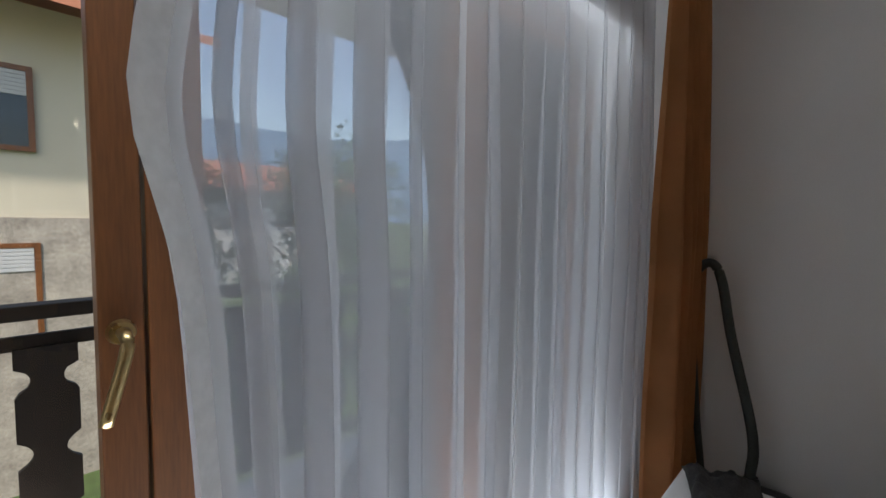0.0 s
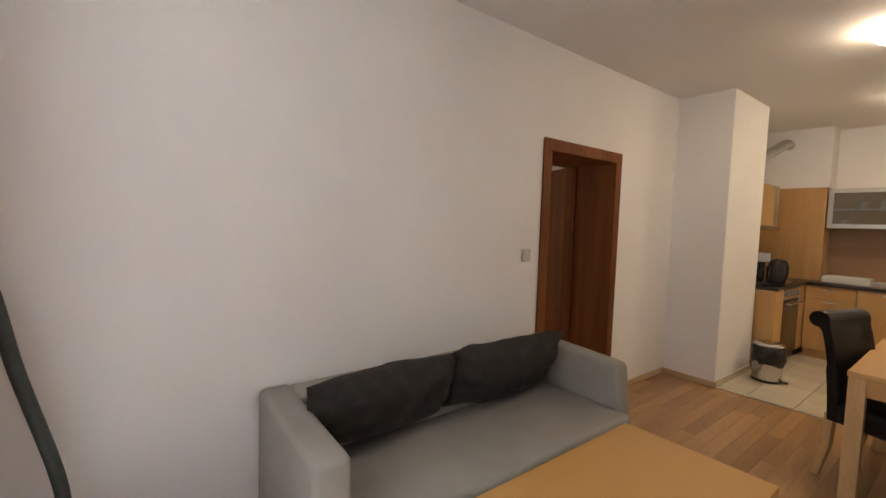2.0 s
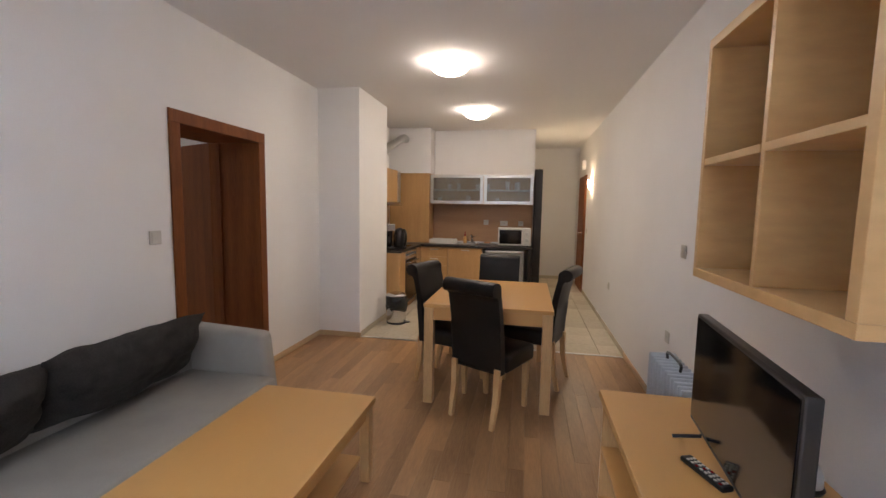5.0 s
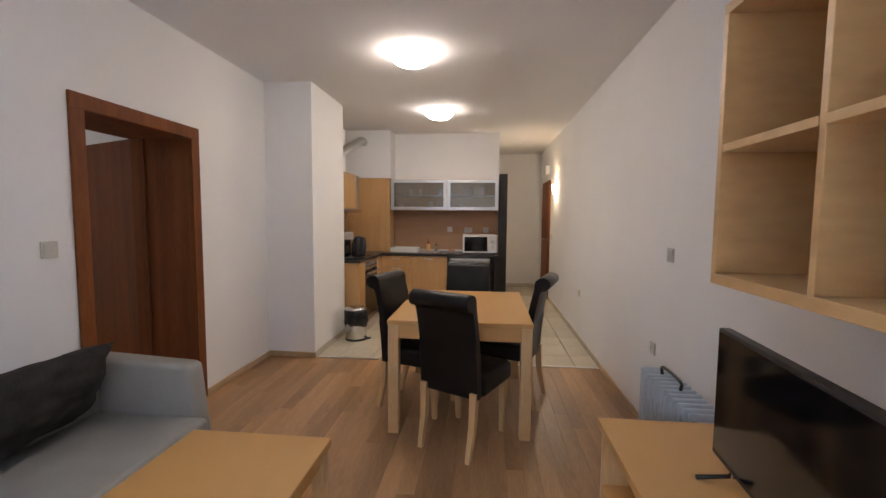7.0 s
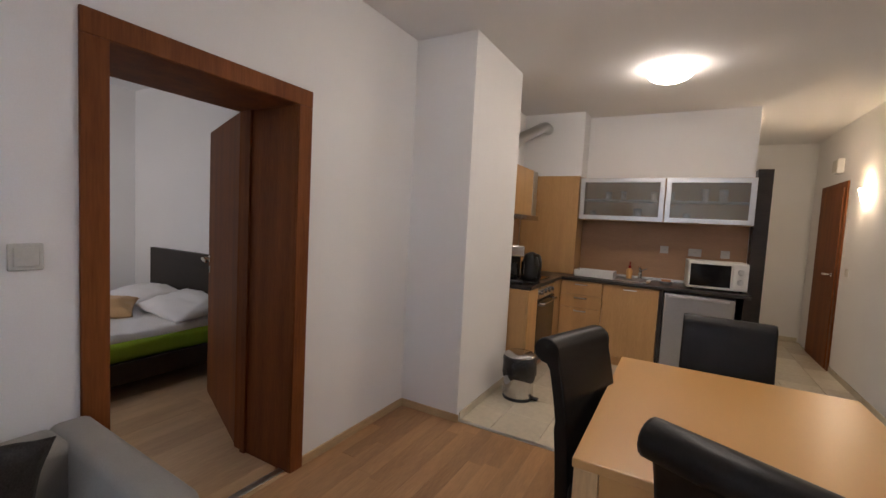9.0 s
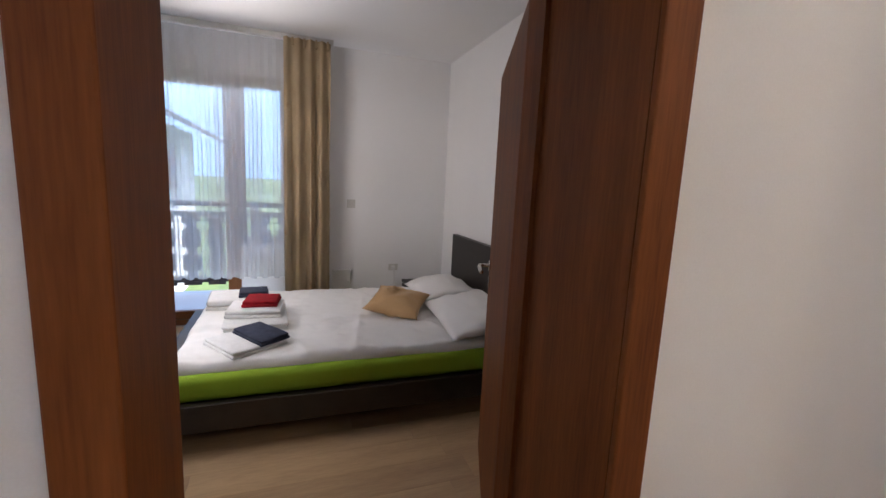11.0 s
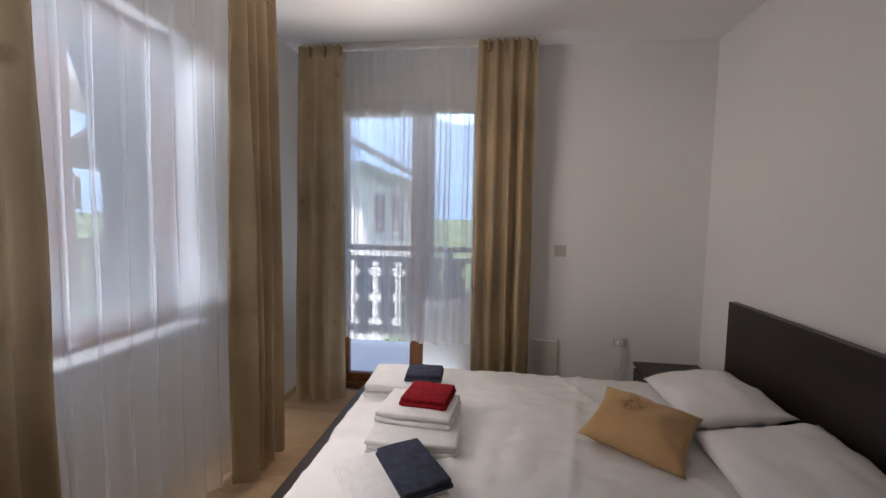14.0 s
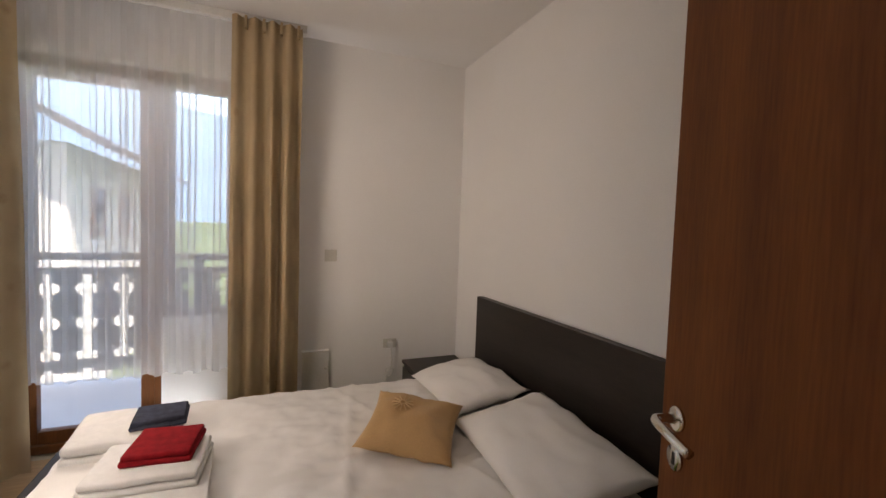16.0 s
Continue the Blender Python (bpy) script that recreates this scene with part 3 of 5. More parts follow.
def pulled(u, v):
    """The free edge of the voile, drawn back towards the hem."""
    return u ** 9 * (0.045 * math.exp(-((v - 0.39) / 0.07) ** 2) - 0.16 * max(0, v - 0.4) - 0.03)


drape("sheer_curtain", "white translucent voile curtain in deep folds before the balcony doors", "x", 0.34, 2.25, 0.02, 2.65, 0.66, 15, 0.045,
      M_SHEER, 5, bow=pulled, nz=34, pleats=False, hem=True, lap=0.3)
drape("drape_curtain", "orange-brown floor-length drape gathered in the room corner", "x", 0.05, 0.50, 0.02, 2.66, 0.80, 5, 0.065, M_ORANGE, 8, flare=1.0)


def bedroom_window():
    d = thing("window_2", "white-lit bedroom window with chestnut wood casements", "window", kind="structure")
    t = YS - 0.13
    x0, x1, z0, z1 = -2.6, -1.25, 0.86, 2.34
    part("frame_post", box(x0, x0 + 0.05, t - 0.04, t + 0.04, z0, z1, 0.004), M_WINFRAME, d)
    part("frame_post", box(x1 - 0.05, x1, t - 0.04, t + 0.04, z0, z1, 0.004), M_WINFRAME, d)
    part("frame_head", box(x0 + 0.05, x1 - 0.05, t - 0.04, t + 0.04, z1 - 0.05, z1, 0.004), M_WINFRAME, d)
    part("frame_bottom", box(x0 + 0.05, x1 - 0.05, t - 0.04, t + 0.04, z0, z0 + 0.05, 0.004), M_WINFRAME, d)
    xm = -1.98
    sash(d, "x", x0 + 0.052, xm - 0.002, z0 + 0.052, z1 - 0.052, t, w=0.065)
    sash(d, "x", xm + 0.002, x1 - 0.052, z0 + 0.052, z1 - 0.052, t, w=0.065)
    part("sill", box(x0 - 0.03, x1 + 0.03, YS - 0.09, YS + 0.035, z0 - 0.03, z0 + 0.001, 0.006), M_WHITEPLASTIC, d, "white window sill board")
    part("handle", tube(curve_points([(-2.02, t + 0.03, 1.58), (-2.02, t + 0.07, 1.58), (-2.02, t + 0.08, 1.54), (-2.02, t + 0.075, 1.46)], 6), 0.010), M_BRASS, d, smooth=True)


def balcony_door():
    d = thing("window_3", "chestnut wood balcony door with a fixed side window", "balcony door", kind="structure")
    t = XF - 0.12
    y0, y1 = 2.665, 3.90
    part("frame_post", box(t - 0.05, t + 0.05, y0, y0 + 0.05, 0, 2.36, 0.004), M_WINFRAME, d)
    part("frame_post", box(t - 0.05, t + 0.05, y1 - 0.05, y1, 0.0, 2.36, 0.004), M_WINFRAME, d)
    part("frame_head", box(t - 0.05, t + 0.05, y0 + 0.05, y1 - 0.05, 2.315, 2.36, 0.004), M_WINFRAME, d)
    part("frame_mullion", box(t - 0.05, t + 0.05, 3.389, 3.435, 0, 2.315, 0.004), M_WINFRAME, d)
    part("frame_sill", box(t - 0.05, t + 0.05, y0 + 0.05, y1 - 0.05, 0.0, 0.05, 0.004), M_WINFRAME, d)
    sash(d, "y", y0 + 0.052, 3.387, 0.053, 2.312, t, w=0.075)
    sash(d, "y", 3.437, y1 - 0.052, 0.80, 2.312, t, w=0.05)
    part("parapet", box(t - 0.12, t + 0.10, 3.437, y1 - 0.051, 0.051, 0.78), M_WALL, d, "white painted parapet under the side window")
    part("sill", box(t - 0.12, t + 0.13, 3.437, y1 - 0.051, 0.78, 0.80, 0.004), M_WHITEPLASTIC, d)


bedroom_window()
balcony_door()
rod("curtain_track", "x", -3.0, -0.9, 2.66, 2.62)
rod("curtain_track", "y", 2.52, 4.27, 2.66, -3.64)
drape("sheer_curtain", "long white voile curtain before the bedroom window", "x", -2.62, -1.35, 0.03, 2.65, 2.60, 10, 0.035, M_SHEER_WIN, 12, pleats=False, lap=0.16)
BG = "sand-gold bedroom drapes"
drape("drape_curtain", "sand-gold patterned floor-length drape at the bedroom window", "x", -1.58, -1.05, 0.03, 2.66, 2.72, 5, 0.055, M_GOLD, 21, BG, flare=1.05)
drape("drape_curtain", "sand-gold patterned drape between window and balcony door", "x", -2.86, -2.46, 0.03, 2.66, 2.72, 4, 0.06, M_GOLD, 22, BG, flare=0.98)
drape("sheer_curtain", "short white voile curtain before the balcony door", "y", 2.74, 3.90, 0.50, 2.65, -3.62, 17, 0.016, M_SHEER_FINE, 31, pleats=False, lap=0.2)
drape("drape_curtain", "sand-gold patterned drape in the corner of the balcony door", "y", 2.53, 2.86, 0.03, 2.66, -3.54, 3, 0.06, M_GOLD, 23, BG, flare=1.1)
drape("drape_curtain", "sand-gold patterned drape beside the balcony door", "y", 3.84, 4.24, 0.03, 2.66, -3.54, 4, 0.06, M_GOLD, 24, BG, flare=1.04)


# ---- balcony and outdoors ----
def railing_board(w=0.27, h=0.88):
    """A dark board whose edges are cut out in a baluster pattern."""
    bm = bmesh.new()
    half = w / 2
    prof = []
    n = 44
    for i in range(n + 1):
        z = h * i / n
        cut = 0.036
        for c, r in ((0.17, 0.05), (0.50, 0.05), (0.85, 0.05)):
            d = abs(z - h * c)
            if d < r:
                cut = max(cut, 0.034 + math.sqrt(r * r - d * d))
        prof.append((half - cut, z))
    vs_r = [[bm.verts.new((x, y, z)) for x, z in prof] for y in (-0.011, 0.011)]
    vs_l = [[bm.verts.new((-x, y, z)) for x, z in prof] for y in (-0.011, 0.011)]
    for k in range(n):
        bm.faces.new((vs_r[0][k], vs_r[0][k + 1], vs_l[0][k + 1], vs_l[0][k]))
        bm.faces.new((vs_r[1][k + 1], vs_r[1][k], vs_l[1][k], vs_l[1][k + 1]))
        bm.faces.new((vs_r[0][k + 1], vs_r[0][k], vs_r[1][k], vs_r[1][k + 1]))
        bm.faces.new((vs_l[0][k], vs_l[0][k + 1], vs_l[1][k + 1], vs_l[1][k]))
    bm.faces.new((vs_r[0][0], vs_l[0][0], vs_l[1][0], vs_r[1][0]))
    bm.faces.new((vs_r[0][n], vs_r[1][n], vs_l[1][n], vs_l[0][n]))
    return finish("board", bm, M_RAIL)


BOARD = railing_board()


def railing(name, x0, y0, x1, y1):
    L = math.hypot(x1 - x0, y1 - y0)
    a = math.degrees(math.atan2(y1 - y0, x1 - x0))
    d = thing(name, "dark-stained wooden balcony railing with cut-out boards", "railing", pose(x0, y0, -0.05, 0, 0, a))
    part("top_rail", box(0, L, -0.05, 0.05, 1.10, 1.16, 0.006), M_RAIL, d)
    part("upper_rail", box(0, L, -0.035, -0.012, 0.97, 1.03, 0.003), M_RAIL, d)
    part("lower_rail", box(0, L, 0.013, 0.04, 0.14, 0.22, 0.003), M_RAIL, d)
    k = max(2, round(L / 1.5))
    for i in range(k + 1):
        x = 0.04 + (L - 0.08) * i / k
        part("post", box(x - 0.04, x + 0.04, -0.04, 0.04, 0.0, 1.10, 0.004), M_RAIL, d)
    n = round(L / 0.27)
    for i in range(n):
        b = new("board", BOARD)
        b.parent = d
        b.matrix_local = pose((i + 0.5) * L / n, 0, 0.10)


solid("balcony_floor", box(-5.4, 3.6, -1.1, YW - 0.3, -0.25, -0.05), M_BALCONY, "pale tiled balcony floor", "balcony", kind="structure")
solid("balcony_floor_side", box(-5.4, -4.08, 0.22, 6.5, -0.25, -0.052), M_BALCONY, "pale tiled balcony floor beside the bedroom", "balcony", kind="structure")
solid("balcony_floor_corner", box(-4.08, -TW, 0.22, 2.1, -0.25, -0.051), M_BALCONY, "pale tiled balcony floor at the corner", "balcony", kind="structure")
railing("balcony_railing", -5.3, -1.0, 3.5, -1.0)
railing("balcony_railing", -5.3, 6.4, -5.3, -0.95)
solid("wall_outside", box(-TW - 0.003, -TW, 0.2, 2.1, 0, H), M_PLASTER_OUT, "cream rendered outside wall", "wall", kind="structure")
solid("balcony_roof", box(-5.8, 4.0, -1.05, 0.2, 2.62, 2.78), M_OUT_WHITE, "pale soffit over the balcony", "soffit", kind="structure")

GZ = -3.2
solid("ground", box(-900, 900, -900, 900, GZ - 0.5, GZ), M_GRASS, "green lawn around the houses", "ground", kind="structure")


def house(name, label, x0, x1, y0, y1, top, wins, stone_to=None, ridge="x", wallmat=M_PLASTER_OUT, pitch=0.42, roofmat=M_ROOF, shutter=False):
    """A rendered house with a stone base, windows (side, along, low, width, height) and a tiled gable roof."""
    d = thing(name, label, "house")
    part("wall", box(x0, x1, y0, y1, GZ, top), wallmat, d)
    if stone_to is not None:
        part("stone_base", box(x0 - 0.06, x1 + 0.06, y0 - 0.06, y1 + 0.06, GZ, stone_to), M_STONE_OUT, d)
    bm = bmesh.new()
    e, rise = 1.1, pitch * ((y1 - y0) / 2 if ridge == "x" else (x1 - x0) / 2)
    xa, xb, ya, yb = x0 - e, x1 + e, y0 - e, y1 + e
    if ridge == "x":
        ym = (ya + yb) / 2
        quad = [((xa, ya, top - 0.25), (xb, ya, top - 0.25), (xb, ym, top + rise), (xa, ym, top + rise)),
                ((xa, yb, top - 0.25), (xa, ym, top + rise), (xb, ym, top + rise), (xb, yb, top - 0.25))]
    else:
        xm = (xa + xb) / 2
        quad = [((xa, ya, top - 0.25), (xm, ya, top + rise), (xm, yb, top + rise), (xa, yb, top - 0.25)),
                ((xb, ya, top - 0.25), (xb, yb, top - 0.25), (xm, yb, top + rise), (xm, ya, top + rise))]
    for q in quad:
        lo = [bm.verts.new(Vector(p)) for p in q]
        hi = [bm.verts.new(Vector(p) + Vector((0, 0, 0.16))) for p in q]
        bm.faces.new(lo)
        bm.faces.new(hi[::-1])
        for i in range(4):
            bm.faces.new((lo[i], lo[(i + 1) % 4], hi[(i + 1) % 4], hi[i]))
    part("roof", bm, roofmat, d)
    for side, a, z, w, h in wins:
        if side in "NS":
            y = y1 if side == "N" else y0
            s = 0.08 if side == "N" else -0.08
            fb = [(a, a + 0.08, z, z + h), (a + w - 0.08, a + w, z, z + h), (a + 0.08, a + w - 0.08, z, z + 0.08), (a + 0.08, a + w - 0.08, z + h - 0.08, z + h)]
            win = part("window", box(a + 0.08, a + w - 0.08, min(y, y + s * 0.7), max(y, y + s * 0.7), z + 0.08, z + h - 0.08), M_DARKGLASS, d)
            for p, q, r, t in fb:
                part("frame", box(p, q, min(y, y + s), max(y, y + s), r, t), M_WINFRAME, win)
            if shutter:
                for k in range(6):
                    part("shutter_slat", box(a + 0.082, a + w - 0.082, y + s * 0.72, y + s * 0.92, z + h - 0.15 - k * 0.065, z + h - 0.088 - k * 0.065, 0.008), M_OUT_WHITE, win)
                part("glazing_bar", box(a + w / 2 - 0.03, a + w / 2 + 0.03, y + s * 0.72, y + s * 0.9, z + 0.082, z + h - 0.5), M_WINFRAME, win)
        else:
            x = x1 if side == "E" else x0
            s = 0.08 if side == "E" else -0.08
            fb = [(a, a + 0.08, z, z + h), (a + w - 0.08, a + w, z, z + h), (a + 0.08, a + w - 0.08, z, z + 0.08), (a + 0.08, a + w - 0.08, z + h - 0.08, z + h)]
            win = part("window", box(min(x, x + s * 0.7), max(x, x + s * 0.7), a + 0.08, a + w - 0.08, z + 0.08, z + h - 0.08), M_DARKGLASS, d)
            for p, q, r, t in fb:
                part("frame", box(min(x, x + s), max(x, x + s), p, q, r, t), M_WINFRAME, win)


house("neighbour_house", "cream rendered house with a stone lower storey and red tiled roof", 0.6, 12.0, -18.0, -8.5, 4.93,
      [("N", 2.05, 2.53, 1.1, 1.37), ("N", 2.05, -0.62, 1.2, 1.65), ("N", 5.5, 2.57, 1.1, 1.45), ("N", 5.5, -0.6, 1.2, 1.65)], stone_to=1.45, shutter=True)
house("far_house", "pale rendered house with a dark overhanging roof beyond the balcony", -21.0, -13.0, -9.0, -0.16, 3.1,
      [("E", -1.9, 0.9, 0.7, 1.2), ("E", -5.0, 0.9, 0.9, 1.3), ("E", -1.9, -2.0, 0.7, 1.2), ("N", -17.5, 0.9, 0.9, 1.3), ("N", -15.2, 0.9, 0.9, 1.3)],
      ridge="x", wallmat=M_OUT_WHITE, pitch=0.62, roofmat=M_RAIL)
house("far_house", "pale house with a red tiled roof across the garden", -16.0, -6.0, -36.0, -27.0, 3.6,
      [("N", -14.5, 1.0, 1.2, 1.3), ("N", -11.5, 1.0, 1.2, 1.3), ("N", -8.5, 1.0, 1.2, 1.3)], wallmat=M_OUT_WHITE)
house("far_house", "small white house among trees in the valley", -70.0, -58.0, 6.0, 16.0, 1.0, [("E", 8.0, -1.2, 1.2, 1.2), ("E", 12.0, -1.2, 1.2, 1.2)], wallmat=M_OUT_WHITE)


def tree(x, y, h, r, seed, label):
    rnd = random.Random(seed)
    d = thing("tree", label, "tree", pose(x, y, GZ), group="garden trees")
    bm = tube(curve_points([(0, 0, 0), (0.05, 0.04, h * 0.3), (-0.05, 0.06, h * 0.6), (0, 0, h * 0.85)], 5), 0.1, 8,
              radii=[0.16 * (1 - 0.055 * i) for i in range(16)])
    crown = bmesh.new()
    for i in range(16):
        a, z = rnd.uniform(0, 6.28), h * rnd.uniform(0.35, 0.8)
        q = Vector((math.cos(a) * r * 0.7, math.sin(a) * r * 0.7, z + r * 0.35))
        tube(curve_points([(0, 0, z - 0.3), (q.x * 0.5, q.y * 0.5, z + 0.1), q], 3), 0.03, 5, bm=bm)
    part("trunk", bm, M_BARK, d)
    lumps = [(Vector((rnd.gauss(0, r * 0.42), rnd.gauss(0, r * 0.42), h * rnd.uniform(0.4, 1.0))), rnd.uniform(0.35, 0.7)) for _ in range(46)]
    for c, s in lumps:
        c.x *= 1.15 - c.z / h * 0.6
        c.y *= 1.15 - c.z / h * 0.6
        for _ in range(70):
            p = c + Vector((rnd.gauss(0, s * 0.55), rnd.gauss(0, s * 0.55), rnd.gauss(0, s * 0.4)))
            u = Vector((rnd.uniform(-1, 1), rnd.uniform(-1, 1), rnd.uniform(-1, 1))).normalized()
            w = u.cross(Vector((rnd.uniform(-1, 1), rnd.uniform(-1, 1), 0.3))).normalized()
            k = rnd.uniform(0.06, 0.13)
            vs = [crown.verts.new(p + e) for e in (u * k, w * k * 0.5, -u * k, -w * k * 0.5)]
            crown.faces.new(vs)
    part("crown", crown, M_LEAF, d)


for i, (x, y, h, r) in enumerate([(-3.2, -9.0, 6.4, 1.7), (-6.2, -11.0, 7.2, 2.0), (-1.2, -12.5, 6.0, 1.6), (-9.5, -7.5, 5.2, 1.6), (-16.5, 6.5, 5.0, 1.8), (-21.0, 9.5, 5.6, 2.2),
                                  (-26.0, 5.5, 5.0, 2.2)]):
    tree(x, y, h, r, 40 + i, "leafy green garden tree")

solid("tarpaulin_shelter", box(-9.0, -6.0, -8.4, -6.2, -0.9, -0.8, 0.03), M_TURQ, "turquoise canopy in the garden", "canopy")
for px, py in ((-8.9, -8.3), (-6.1, -8.3), (-8.9, -6.3), (-6.1, -6.3)):
    solid("canopy_post", box(px - 0.04, px + 0.04, py - 0.04, py + 0.04, GZ, -0.9, 0.005), M_ALU, "thin metal post under the garden canopy", "post", group="canopy posts")


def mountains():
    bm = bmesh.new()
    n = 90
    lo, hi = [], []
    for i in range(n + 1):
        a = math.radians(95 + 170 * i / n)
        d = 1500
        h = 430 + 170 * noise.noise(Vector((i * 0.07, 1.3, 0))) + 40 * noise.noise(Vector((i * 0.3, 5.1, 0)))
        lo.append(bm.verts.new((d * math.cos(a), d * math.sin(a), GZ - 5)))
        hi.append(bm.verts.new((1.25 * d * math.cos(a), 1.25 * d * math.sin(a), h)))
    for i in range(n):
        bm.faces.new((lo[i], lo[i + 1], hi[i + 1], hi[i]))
    solid("backdrop", bm, M_MOUNT, "mountain range on the horizon with blue haze in its colour", "mountains", kind="structure", smooth=True)


mountains()


# ---- living room ----
def sofa():
    x1, ya, yb = 0.80, 1.72, 3.625
    d = thing("sofa", "grey-beige upholstered sofa with low straight arms against the wall", "sofa")
    part("base", box(0.06, x1 - 0.08, ya + 0.06, yb - 0.05, 0.09, 0.24, 0.012), M_SOFA, d)
    bm = box(0.16, x1, ya + 0.13, yb - 0.11, 0.225, 0.41, 0.035, seg=4)
    part("seat", bm, M_SOFA, d, smooth=True)
    part("backrest", box(0.02, 0.20, ya + 0.12, yb - 0.10, 0.09, 0.69, 0.035, seg=4), M_SOFA, d, smooth=True)
    for y0, y1, nm in ((ya, ya + 0.14, 0), (yb - 0.12, yb, 1)):
        bm = box(0.02, x1 - 0.04, y0, y1, 0.07, 0.665, 0.03, seg=4)
        for v in bm.verts:
            if v.co.z > 0.3 and v.co.x > 0.4:
                v.co.x -= 0.07 * ((v.co.z - 0.3) / 0.36) ** 2
            if v.co.x < 0.2 and v.co.z > 0.5:
                v.co.z += 0.03
        part("armrest", bm, M_SOFA, d, smooth=True)
    for x in (0.1, 0.68):
        for y in (ya + 0.08, yb - 0.08):
            part("foot", lathe([(0.018, 0), (0.024, 0.09)], 12, at=(x, y, 0)), M_BLACKPLASTIC, d)


sofa()


def sofa_cushion(y, w, seed, tilt, rz, label, h=0.335):
    bm = pillow(h, w, 0.23, seed, pinch=0.05, wrinkle=0.02, n=26)
    solid("sofa_cushion", bm, M_CUSHION, label, "cushion", Matrix.Translation((0.295, y, 0.634)) @ pose(0, 0, 0, 0, -70 + tilt, rz), "dark sofa cushions", smooth=True)


sofa_cushion(2.215, 0.80, 3.0, 0, 1.5, "long charcoal plush cushion leaning on the sofa back")
sofa_cushion(2.99, 0.86, 9.0, 4, -2.0, "charcoal plush cushion slumped across the sofa arm", 0.38)


def coffee_table():
    x0, x1, y0, y1, zt = 0.868, 1.512, 2.08, 3.305, 0.452
    d = thing("coffee_table", "beech coffee table with a low shelf between straight legs", "coffee table")
    part("tabletop", box(x0, x1, y0, y1, zt - 0.035, zt, 0.004), M_BEECH, d)
    for x in (x0 + 0.012, x1 - 0.067):
        for y in (y0 + 0.012, y1 - 0.067):
            part("leg", box(x, x + 0.055, y, y + 0.055, 0, zt - 0.035, 0.003), M_BEECH_V, d)
    part("apron", box(x0 + 0.07, x1 - 0.07, y1 - 0.045, y1 - 0.025, zt - 0.10, zt - 0.035, 0.002), M_BEECH, d)
    part("apron", box(x0 + 0.07, x1 - 0.07, y0 + 0.025, y0 + 0.045, zt - 0.10, zt - 0.035, 0.002), M_BEECH, d)
    part("apron", box(x0 + 0.025, x0 + 0.045, y0 + 0.07, y1 - 0.07, zt - 0.10, zt - 0.035, 0.002), M_BEECH, d)
    part("apron", box(x1 - 0.045, x1 - 0.025, y0 + 0.07, y1 - 0.07, zt - 0.10, zt - 0.035, 0.002), M_BEECH, d)
    part("shelf", box(x0 + 0.06, x1 - 0.06, y0 + 0.06, y1 - 0.06, 0.12, 0.142, 0.003), M_BEECH, d)


coffee_table()


def dining_table():
    x0, x1, y0, y1, zt = 1.546, 2.478, 4.205, 5.36, 0.757
    d = thing("dining_table", "beech dining table with square legs", "dining table")
    part("tabletop", box(x0, x1, y0, y1, zt - 0.03, zt, 0.004), M_BEECH, d)
    for x in (x0 + 0.005, x1 - 0.075):
        for y in (y0 + 0.005, y1 - 0.075):
            part("leg", box(x, x + 0.07, y, y + 0.07, 0, zt - 0.03, 0.004), M_BEECH_V, d)
    for y in (y0 + 0.012, y1 - 0.034):
        part("apron", box(x0 + 0.075, x1 - 0.075, y, y + 0.022, zt - 0.12, zt - 0.03, 0.002), M_BEECH, d)
    for x in (x0 + 0.012, x1 - 0.034):
        part("apron", box(x, x + 0.022, y0 + 0.075, y1 - 0.075, zt - 0.12, zt - 0.03, 0.002), M_BEECH, d)


dining_table()


